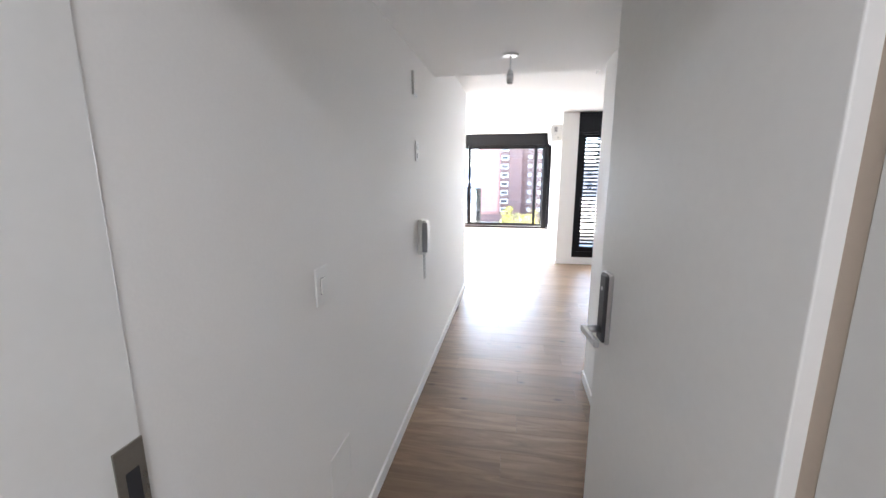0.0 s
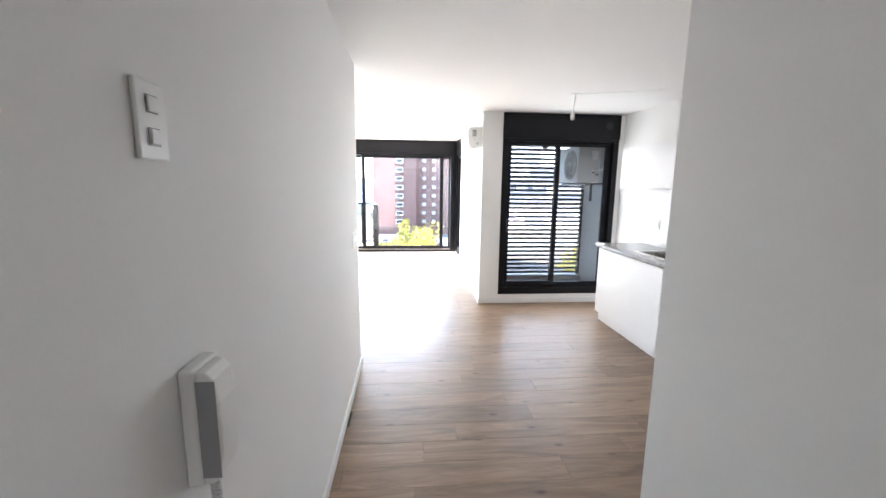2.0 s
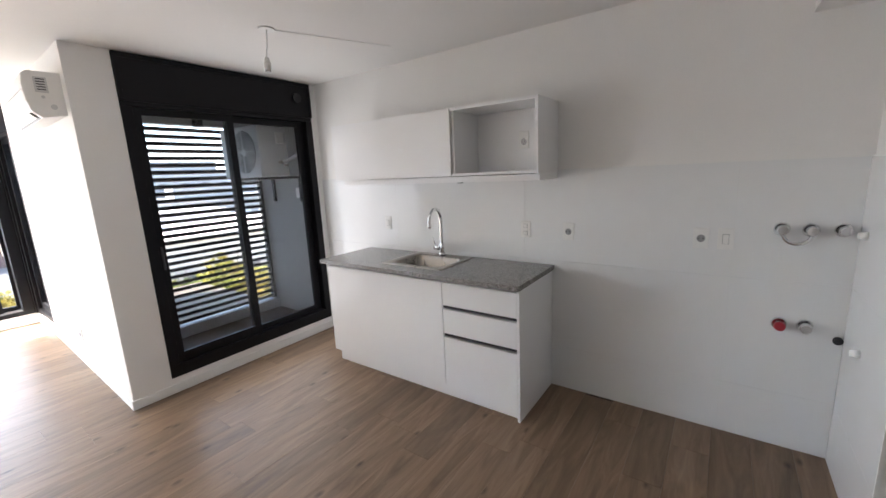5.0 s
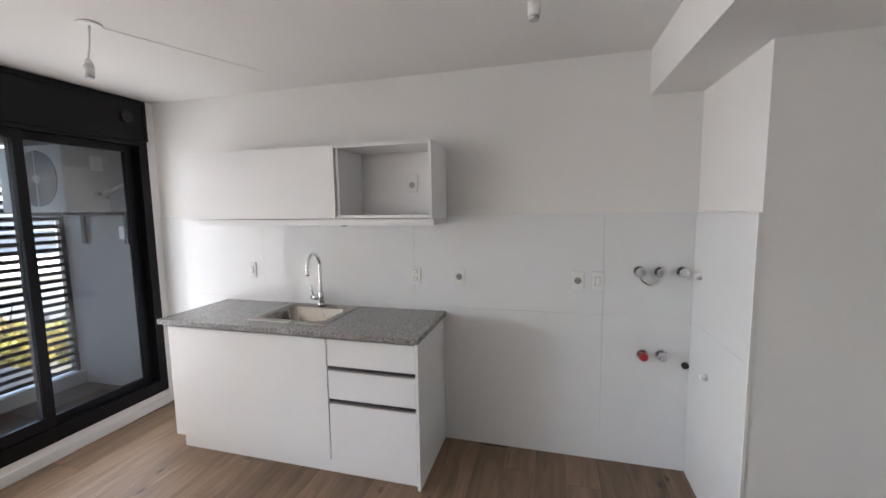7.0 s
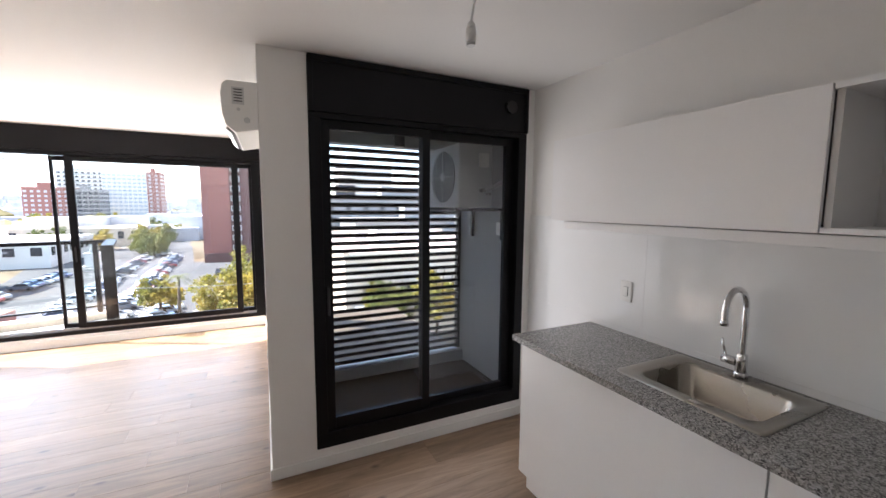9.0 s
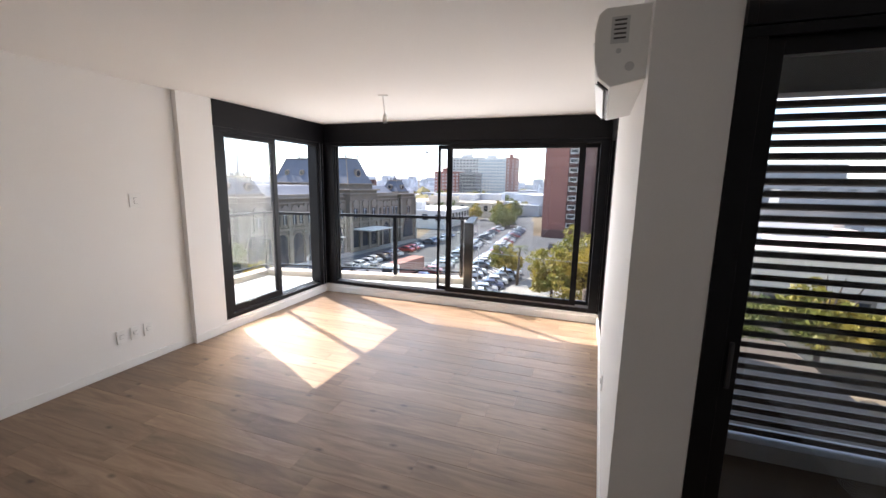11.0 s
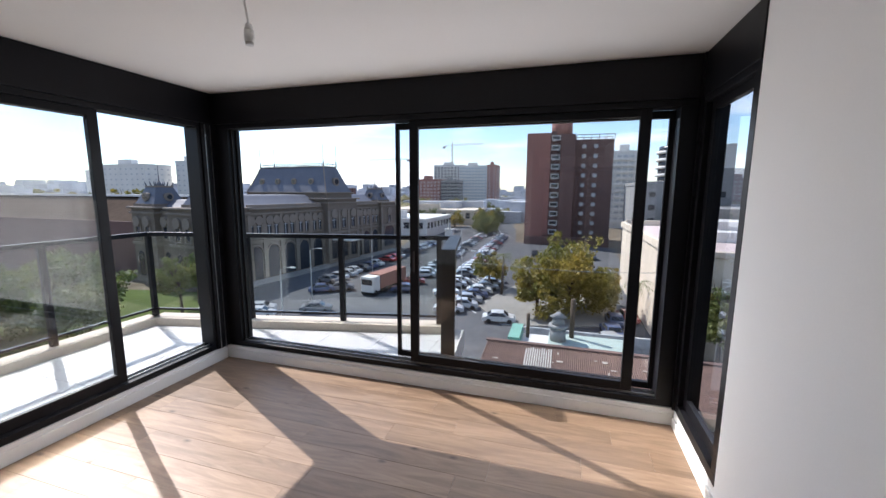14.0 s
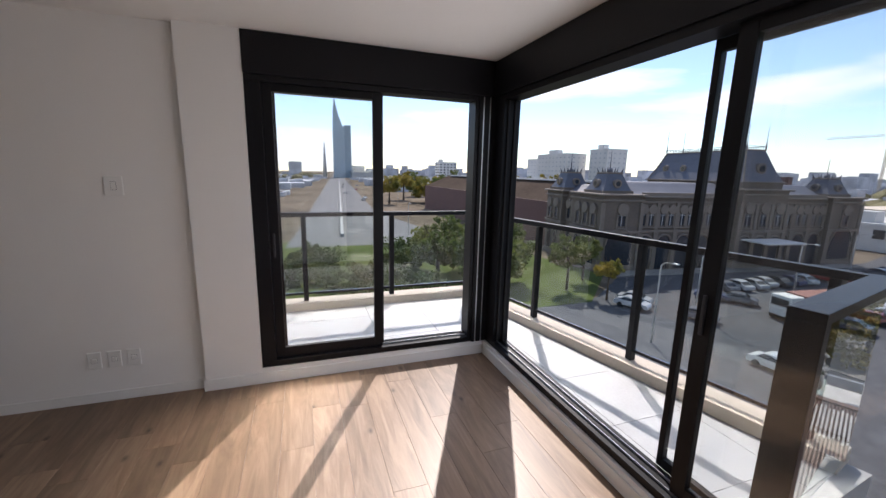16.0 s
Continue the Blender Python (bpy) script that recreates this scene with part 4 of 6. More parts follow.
RA, RB, RC, RD, RE = (-4.17, 6.25), (-4.17, 9.97), (-0.60, 10.77), (-0.38, 9.70), None
kerbs = []
for nm, p, q in (("kerb_west", RA, RB), ("kerb_front", RB, RC)):
    bm = bmesh.new()
    along(p, q, -0.10, 0.12, -0.011, 0.085, bmx=bm)
    kerbs.append(structure(finish("balcony_kerb", bm, BEIGE, bevel=0.006), "beige coping at the balcony's edge", "kerb"))

railing = tagged(empty("balcony_railing"), "black steel railing with glass panels on the balcony", "railing")
for p, q, n in ((RA, RB, 4), (RB, RC, 4)):
    bm = bmesh.new()
    along(p, q, -0.028, 0.028, 1.06, 1.108, bmx=bm)
    finish("top_rail", bm, BLACK, railing, 0.003)
    bm = bmesh.new()
    along(p, q, -0.015, 0.015, 0.16, 0.185, bmx=bm)
    finish("bottom_rail", bm, BLACK, railing, 0.002)
    P, Q = Vector((*p, 0)), Vector((*q, 0))
    if p is RA:
        stops = [0.0, (6.95 - 6.25) / 3.72, (7.95 - 6.25) / 3.72, (8.95 - 6.25) / 3.72, 1.0]
    else:
        stops = [0.0, 0.335, 0.64, 0.95]
    for i, s in enumerate(stops):
        if i or p is RA:
            c = P.lerp(Q, s)
            boxes("post", [(c.x - 0.027, c.x + 0.027, c.y - 0.027, c.y + 0.027, 0.0855, 1.0595)], BLACK, railing, 0.002)
    for a, b in zip(stops, stops[1:]):
        bm = bmesh.new()
        along(P.lerp(Q, a), P.lerp(Q, b), -0.004, 0.004, 0.186, 1.0595, bmx=bm)
        g = finish("glass_panel", bm, RAILGLASS, railing)
        g.visible_shadow = False
screen = tagged(empty("balcony_screen"), "black steel end screen with a wide cap rail and glass", "railing")
bm = bmesh.new()
along(RD, RC, -0.06, 0.06, 1.07, 1.115, bmx=bm)
finish("cap_rail", bm, BLACK, screen, 0.003)
bm = bmesh.new()
along(RD, (RD[0] - 0.012, RD[1] + 0.058), -0.06, 0.06, -0.0115, 1.0695, bmx=bm)
finish("end_post", bm, BLACK, screen, 0.003)
bm = bmesh.new()
along((RD[0] - 0.015, RD[1] + 0.07), RC, -0.005, 0.005, 0.05, 1.0695, bmx=bm)
finish("glass_panel", bm, RAILGLASS, screen).visible_shadow = False

# ---- outside: ground and streets ----
G = -15.0
ground = structure(boxes("ground", [(-3500, 3500, -600, 3500, G - 1, G)], LAND), "mottled city ground reaching the horizon", "ground")


def sheet(name, poly, z, mat, label, category):
    bm = bmesh.new()
    add_prism(bm, poly, z - 0.3, z)
    return structure(finish(name, bm, mat), label, category)


sheet("road", [(-40, 24), (20, 36), (24, 54), (10.5, 60), (16, 133), (-14, 138), (-20, 190), (-62, 190), (-46, 118), (-52, 60), (-42, 46)], G + 0.02, ASPH, "grey asphalt street and parking area", "road")
sheet("road_far", [(-21, 189.9), (-34, 189.9), (-85, 700), (-70, 700)], G + 0.02, ASPH, "grey asphalt street running into the city", "road")
sheet("pavement", [(-6, 54), (9, 58), (8, 74), (-7, 76), (-11, 62)], G + 0.14, PAVE, "pale slab pavement with a raised kerb", "pavement")
sheet("pavement_station", [(-54, 56), (-50.6, 56), (-43.4, 112), (-47, 112)], G + 0.14, PAVE, "stone pavement before the station", "pavement")
sheet("lawn", [(-90, -5), (-40.5, 8), (-40.5, 44), (-52, 56), (-74, 52), (-110, 34)], G + 0.05, GRASS, "green park lawn with bare patches", "lawn")
sheet("highway", [(-88, 4), (-108, 6), (-1500, 113), (-1500, 143), (-160, 36), (-110, 42), (-88, 36)], G + 0.08, ROADLT, "pale wide motorway running to the tower", "road")
bm = bmesh.new()
along((-100, 17), (-1400, 127), -0.4, 0.4, G + 0.08, G + 0.9, bmx=bm)
structure(finish("highway_divider", bm, CONC), "concrete divider along the motorway", "divider")
bm = bmesh.new()
for k in range(60):
    s = k * 1.9
    along((-13.5 - 0.12 * s, 62 + s), (-13.4 - 0.12 * s + 0.05, 62.12 + s), -5.0, 0.0, G + 0.021, G + 0.026, bmx=bm)
structure(finish("parking_lines", bm, RENDW), "worn white parking bay lines", "road marking")


# ---- outside: buildings ----
def windows_on(parent, name, p, q, z0, z1, cols, rows, w, h, mat, depth=0.12, frame_mat=None):
    """Rows of windows on the wall from p to q: panes set on the face, with sills or surrounds."""
    bm, bf = bmesh.new(), bmesh.new()
    P, Q = Vector((*p, 0)), Vector((*q, 0))
    L = (Q - P).length
    m = Matrix.Translation(P) @ Matrix.Rotation(math.atan2(Q.y - P.y, Q.x - P.x), 4, "Z")
    for i in range(cols):
        for j in range(rows):
            x = L * (i + 0.5) / cols
            z = z0 + (z1 - z0) * (j + 0.5) / rows
            add_box(bm, x - w / 2, x + w / 2, -depth, 0.2, z - h / 2, z + h / 2, m)
            if frame_mat:
                e = 0.16 * w
                add_box(bf, x - w / 2 - e, x + w / 2 + e, -depth - 0.15, 0.1, z - h / 2 - e, z - h / 2 - 0.02, m)
                add_box(bf, x - w / 2 - e, x + w / 2 + e, -depth - 0.15, 0.1, z + h / 2 + 0.02, z + h / 2 + e, m)
                add_box(bf, x - w / 2 - e, x - w / 2 - 0.01, -depth - 0.1, 0.1, z - h / 2, z + h / 2, m)
                add_box(bf, x + w / 2 + 0.01, x + w / 2 + e, -depth - 0.1, 0.1, z - h / 2, z + h / 2, m)
    o = tagged(finish(name, bm, mat, parent), kind="stuff")
    if frame_mat:
        tagged(finish("window_surround", bf, frame_mat, parent), kind="stuff")
    else:
        bf.free()
    return o


def slab_building(label, x0, x1, y0, y1, z1, mat, cols, rows, w, h, winmat, side=None, bands=None, frame_mat=None, category="apartment block", name="apartment_block"):
    b = tagged(empty(name), label, category)
    boxes("wall", [(x0, x1, y0, y1, G, z1)], mat, b)
    boxes("roof_parapet", [(x0 - 0.2, x1 + 0.2, y0 - 0.2, y1 + 0.2, z1, z1 + 0.8)], bands or mat, b)
    boxes("roof_house", [(x0 + (x1 - x0) * 0.3, x0 + (x1 - x0) * 0.62, y0 + 2, y0 + 6, z1 + 0.8, z1 + 3.6)], mat, b)
    windows_on(b, "window", (x0, y0), (x1, y0), G + 3, z1 - 0.5, cols, rows, w, h, winmat, frame_mat=frame_mat)
    sy = max(int((y1 - y0) / 4), 1)
    windows_on(b, "window", (x1, y0), (x1, y1), G + 3, z1 - 0.5, sy, rows, w, h, winmat)
    if bands:
        boxes("balcony_band", [(x0 + 0.3, x1 - 0.3, y0 - 1.1, y0, G + 3 + (z1 - G - 3.5) * j / rows - 0.1, G + 3 + (z1 - G - 3.5) * j / rows + 0.9) for j in range(rows)], bands, b)
    return b


def brick_tower():
    b = tagged(empty("brick_tower"), "red brick apartment tower with a plain slab wall", "apartment tower")
    y = 136.0
    boxes("slab_wall", [(-11.2, -4.0, y, y + 18, G, 19.6)], BRICK, b)
    boxes("window_bay", [(-4.0, -1.0, y + 1.2, y + 16, G, 20.2)], BRICKD, b)
    boxes("stair_shaft", [(-1.0, 3.2, y - 0.6, y + 8, G, 19.0)], BRICKD, b)
    boxes("rear_block", [(3.2, 14.4, y + 2.5, y + 20, G, 17.6)], BRICKD, b)
    cyls("tank_house", [((-0.9, y + 4, 19.0), (0, 0, 1), 3.2, 3.2, 5.2)], BRICK, b, seg=14)
    for yy in (y + 2.4, y + 9.2):
        boxes("roof_rail", [(3.4, 14.6, yy - 0.2, yy + 0.2, 18.9, 19.1)] + [(3.4 + 2.2 * k, 3.6 + 2.2 * k, yy - 0.1, yy + 0.1, 17.6, 18.95) for k in range(6)], CONC, b)
    cyls("antenna", [((-0.4, y + 4, 24.2), (0, 0, 1), 0.08, 0.04, 3.5), ((0.8, y + 5, 24.2), (0, 0, 1), 0.06, 0.04, 2.2)], CONC, b, seg=6)
    windows_on(b, "window", (-4.0, y + 1.2), (-1.0, y + 1.2), -12.5, 19.6, 1, 11, 2.0, 0.95, DARKWIN_ARCH, frame_mat=RENDW)
    tagged(boxes("box_ac", [(-3.4 + (k % 2) * 1.1, -2.6 + (k % 2) * 1.1, y + 0.5, y + 1.1, -12 + 2.92 * k, -11.45 + 2.92 * k) for k in range(1, 11)], RENDW, b), kind="stuff")
    windows_on(b, "window", (4.2, y + 2.5), (11.0, y + 2.5), -12.5, 17.0, 2, 10, 1.2, 1.15, PALEWIN, frame_mat=BRICKD)
    boxes("ground_storey", [(-11.0, 14.2, y - 1.6, y - 0.7, G, -12.4)], BRICKD, b)
    return b


brick_tower()


def mansard(parent, name, x0, x1, y0, y1, z0, z1, ix, iy, mat):
    """A roof with steep lower slopes, curved in towards a flat top."""
    bm = bmesh.new()
    rings = []
    for u, v in ((0.0, 0.0), (0.34, 0.3), (0.66, 0.64), (0.88, 0.9), (1.0, 1.0)):
        a, b, z = ix * u, iy * u, z0 + (z1 - z0) * v
        rings.append([bm.verts.new(p) for p in ((x0 + a, y0 + b, z), (x1 - a, y0 + b, z), (x1 - a, y1 - b, z), (x0 + a, y1 - b, z))])
    for lo, hi in zip(rings, rings[1:]):
        for i in range(4):
            bm.faces.new((lo[i], lo[(i + 1) % 4], hi[(i + 1) % 4], hi[i]))
    bm.faces.new(rings[0])
    bm.faces.new(rings[-1])
    return finish(name, bm, mat, parent)


def station():
    """The old railway terminus: arcaded facade along +y, central hall, pavilions, mansard and cupolas."""
    s = tagged(empty("railway_station"), "old sooty stone railway station with slate mansard roof", "railway station")
    s.matrix_world = pose(-55.0, 57.0, 0, 0, 0, -7.4)
    L, ez = 57.0, -2.0
    boxes("main_wall", [(-19, 0, 0.5, L - 0.5, G, ez)], STONE, s)
    for x0, x1, y0, y1, zt in ((-9, 1.0, -0.6, 7.0, ez + 0.3), (-19.6, -13, -0.6, 6.0, ez + 0.3), (-26, 1.6, 27.5, 38.0, ez + 1.6), (-9, 1.0, L - 7, L + 0.6, ez + 0.3)):
        boxes("pavilion_wall", [(x0, x1, y0, y1, G, zt)], STONE, s)
        boxes("cornice", [(x0 - 0.5, x1 + 0.6, y0 - 0.6, y1 + 0.6, zt, zt + 0.35)], STONEL, s, 0.1)
        boxes("cornice", [(x0 - 0.3, x1 + 0.35, y0 - 0.35, y1 + 0.35, zt - 0.9, zt - 0.6)], STONEL, s, 0.05)
        boxes("string_course", [(x0 - 0.2, x1 + 0.25, y0 - 0.25, y1 + 0.25, -8.2, -7.7)], STONEL, s, 0.06)
        boxes("plinth_course", [(x0 - 0.15, x1 + 0.2, y0 - 0.2, y1 + 0.2, G, -13.9)], STONEL, s)
    for y0, y1 in ((7.0, 27.5), (38.0, L - 7)):
        boxes("cornice", [(-19.3, 0.55, y0 + 0.62, y1 - 0.62, ez, ez + 0.35)], STONEL, s, 0.1)
        boxes("cornice", [(-0.2, 0.3, y0, y1, ez - 0.9, ez - 0.6)], STONEL, s, 0.05)
        boxes("string_course", [(-0.2, 0.25, y0, y1, -8.2, -7.7)], STONEL, s, 0.06)
        boxes("balustrade", [(-0.25, 0.2, y0 + 0.7, y1 - 0.7, ez + 0.35, ez + 0.95)], STONEL, s)
        mansard(s, "wing_roof", -18, -0.6, y0, y1, ez + 0.36, ez + 2.7, 4.5, 0.05, SLATE)
    mansard(s, "side_roof", -18, -1.5, 1.0, 7.0, ez + 0.36, ez + 1.9, 2.0, 2.4, SLATE)
    # the central hall with its tall mansard
    boxes("attic_wall", [(-24.5, 0.6, 28.2, 37.4, ez + 1.95, ez + 3.0)], STONE, s)
    boxes("attic_cornice", [(-24.9, 1.0, 27.8, 37.8, ez + 3.0, ez + 3.3)], STONEL, s, 0.06)
    mansard(s, "mansard_roof", -24.5, 0.6, 28.2, 37.4, ez + 3.3, 7.1, 2.6, 2.4, SLATE)
    boxes("roof_deck", [(-22.1, -1.8, 30.4, 35.2, 7.1, 7.3)], STONEL, s, 0.05)
    tagged(boxes("roof_cresting", [(-22 + 0.5 * k, -21.93 + 0.5 * k, y, y + 0.07, 7.3, 7.95) for k in range(41) for y in (30.5, 35.0)]
                 + [(-22, -1.9, y, y + 0.07, 7.86, 7.95) for y in (30.5, 35.0)]
                 + [(x, x + 0.07, 30.5, 35.07, 7.86, 7.95) for x in (-22, -1.9)], SLATE, s), kind="stuff")
    for x, y in ((-22, 30.5), (-1.9, 30.5), (-22, 35.0), (-1.9, 35.0)):
        cyls("finial", [((x, y, 7.3), (0, 0, 1), 0.16, 0.12, 1.2), ((x, y, 8.5), (0, 0, 1), 0.06, 0.03, 3.6)], SLATE, s, seg=6)
    for p, q in (((-24.5, 28.2), (-21.9, 30.6)), ((0.6, 28.2), (-2.0, 30.6))):
        tube("hip_lead", [(p[0] + (q[0] - p[0]) * u, p[1] + (q[1] - p[1]) * u, ez + 3.3 + (5.8) * v) for u, v in ((0, 0), (0.34, 0.3), (0.66, 0.64), (0.88, 0.9), (1, 1))], 0.14, STONEL, s)
    for k in range(4):
        x = -20.2 + 5.2 * k
        cyls("round_dormer", [((x, 29.9, 3.7), (0, -1, 0), 0.75, 0.75, 0.9)], STONEL, s, seg=16)
        cyls("dormer_pane", [((x, 28.99, 3.7), (0, -1, 0), 0.48, 0.48, 0.06)], DARKWIN_ARCH, s, seg=16)
    cyls("round_dormer", [((-1.1, 32.8, 3.7), (1, 0, 0), 1.0, 1.0, 1.0)], STONEL, s, seg=16)
    cyls("dormer_pane", [((-0.09, 32.8, 3.7), (1, 0, 0), 0.66, 0.66, 0.06)], DARKWIN_ARCH, s, seg=16)
    # corner cupolas
    for xx, yc in ((-3.6, 3.2), (-16.3, 2.7), (-3.6, L - 3.2)):
        z0 = ez + 0.65
        boxes("cupola_base", [(xx - 3.0, xx + 3.0, yc - 3.0, yc + 3.0, z0, z0 + 0.5)], STONE, s)
        mansard(s, "cupola", xx - 2.8, xx + 2.8, yc - 2.8, yc + 2.8, z0 + 0.5, z0 + 3.4, 1.3, 1.3, SLATE)
        for ax, ay in ((1, 0), (0, -1)):
            cyls("cupola_oculus", [((xx + 2.0 * ax, yc + 2.0 * ay, z0 + 1.7), (ax, ay, 0), 0.75, 0.75, 0.75)], STONEL, s, seg=14)
            cyls("oculus_pane", [((xx + 2.76 * ax, yc + 2.76 * ay, z0 + 1.7), (ax, ay, 0), 0.45, 0.45, 0.05)], DARKWIN_ARCH, s, seg=14)
        boxes("cupola_crown", [(xx - 1.6, xx + 1.6, yc - 1.6, yc + 1.6, z0 + 3.4, z0 + 3.7)], STONEL, s, 0.06)
        cyls("cupola_finial", [((xx, yc, z0 + 3.7), (0, 0, 1), 0.55, 0.2, 0.8), ((xx, yc, z0 + 4.5), (0, 0, 1), 0.09, 0.03, 3.0)], SLATE, s, seg=8)
        tagged(cyls("crown_ornament", [((xx + dx, yc + dy, z0 + 3.7), (dx * 0.2, dy * 0.2, 1), 0.16, 0.05, 0.8) for dx in (-1.4, 0, 1.4) for dy in (-1.4, 0, 1.4) if dx or dy], SLATE, s, seg=6), kind="stuff")
    for k in range(5):
        boxes("chimney", [(-12.0, -10.8, 45.0 + 2.1 * k, 46.3 + 2.1 * k, ez + 1.2, ez + 4.4)], BRICKD, s, 0.05)
    # openings of the long front and of the end wall
    for y0, y1, n, xf in ((-0.6, 7.0, 1, 1.0), (7.0, 27.5, 5, 0.0), (27.5, 38.0, 3, 1.6), (38.0, L - 7, 3, 0.0), (L - 7, L + 0.6, 1, 1.0)):
        step = (y1 - y0) / n
        mids = [y0 + step * (i + 0.5) for i in range(n)]
        arch = step * 0.34
        tall = 3.3 if xf > 1.5 else 2.9
        for c in mids:
            pair = (0,) if xf else (-0.85, 0.85)
            for d in pair:
                w_ = 0.55 if not xf else 0.75
                boxes("window", [(xf - 0.3, xf + 0.06, c + d - w_, c + d + w_, -6.9, -6.9 + tall)], DARKWIN_ARCH, s)
                boxes("window_mullion", [(xf + 0.061, xf + 0.1, c + d - 0.06, c + d + 0.06, -6.9, -6.9 + tall), (xf + 0.061, xf + 0.1, c + d - w_, c + d + w_, -5.1, -5.0)], PALEWIN, s)
                boxes("window_surround", [(xf, xf + 0.22, c + d - w_ - 0.28, c + d - w_, -7.2, -6.9 + tall), (xf, xf + 0.22, c + d + w_, c + d + w_ + 0.28, -7.2, -6.9 + tall), (xf, xf + 0.4, c + d - w_ - 0.35, c + d + w_ + 0.35, -7.35, -7.2)], STONEL, s)
                cyls("window_pediment", [((xf - 0.2, c + d, -6.9 + tall), (1, 0, 0), w_ + 0.32, w_ + 0.32, 0.62)], STONEL, s, seg=16, smooth=False)
            # Dark sheets on the wall paint the shade inside the open arch.
            boxes("arch_shade", [(xf - 0.3, xf + 0.05, c - arch, c + arch, G, -10.2)], DARKWIN_ARCH, s)
            cyls("arch_head_shade", [((xf - 0.3, c, -10.2), (1, 0, 0), arch, arch, 0.36)], DARKWIN_ARCH, s, seg=18, smooth=False)
            tube("archivolt", [(xf + 0.1, c + (arch + 0.2) * math.cos(a), -10.2 + (arch + 0.2) * math.sin(a)) for a in np.linspace(0, math.pi, 13)], 0.2, STONEL, s)
        for i in range(n + 1):
            boxes("pilaster", [(xf, xf + 0.28, y0 + step * i - 0.35, y0 + step * i + 0.35, -7.7, ez - 0.9), (xf, xf + 0.35, y0 + step * i - 0.45, y0 + step * i + 0.45, G, -8.2)], STONEL, s)
    for x in (-17.8, -15.0, -11.8, -9.9, -6.6, -4.0, -1.4):
        yf = 0.5 if -13 < x < -9 else -0.6
        boxes("window", [(x - 0.6, x + 0.6, yf - 0.06, yf + 0.3, -6.9, -4.0)], DARKWIN_ARCH, s)
        boxes("window_surround", [(x - 0.9, x - 0.6, yf - 0.22, yf, -7.2, -4.0), (x + 0.6, x + 0.9, yf - 0.22, yf, -7.2, -4.0), (x - 1.0, x + 1.0, yf - 0.4, yf, -7.35, -7.2)], STONEL, s)
        cyls("window_pediment", [((x, yf + 0.2, -4.0), (0, -1, 0), 0.95, 0.95, 0.62)], STONEL, s, seg=16, smooth=False)
        # The end wall's arches get their shade as dark sheets too.
        boxes("arch_shade", [(x - 0.8, x + 0.8, yf - 0.05, yf + 0.3, G, -10.2)], DARKWIN_ARCH, s)
        cyls("arch_head_shade", [((x, yf + 0.3, -10.2), (0, -1, 0), 0.8, 0.8, 0.36)], DARKWIN_ARCH, s, seg=18, smooth=False)
    boxes("entrance_canopy", [(1.7, 7.0, 28.5, 37.0, -9.6, -9.3)], RENDW, s, 0.05)
    return s


station()


def train_shed():
    t = tagged(empty("train_shed"), "long brown ridged train shed with a pale roof light", "train shed")
    bm = bmesh.new()
    prof = []
    for j, (ya, yb) in enumerate(((62, 84), (84, 106))):
        for i in range(13):
            prof.append((ya + (yb - ya) * i / 12, -4.6 + 4.8 * (1 - abs(i / 6 - 1))))
    rows_ = [[bm.verts.new((x, y, z)) for y, z in prof] for x in (-176, -73)]
    for i in range(len(prof) - 1):
        bm.faces.new((rows_[0][i], rows_[0][i + 1], rows_[1][i + 1], rows_[1][i]))
    for r in rows_:
        bm.faces.new(r + [bm.verts.new((r[-1].co.x, 106, G)), bm.verts.new((r[-1].co.x, 62, G))])
    finish("roof", bm, SHED, t)
    boxes("side_wall", [(-176, -73, 61.6, 62, G, -4.5)], BRICKD, t)
    boxes("skylight", [(-170, -76, 71.5, 74.5, 0.1, 0.55)], RENDW, t)
    return t


train_shed()


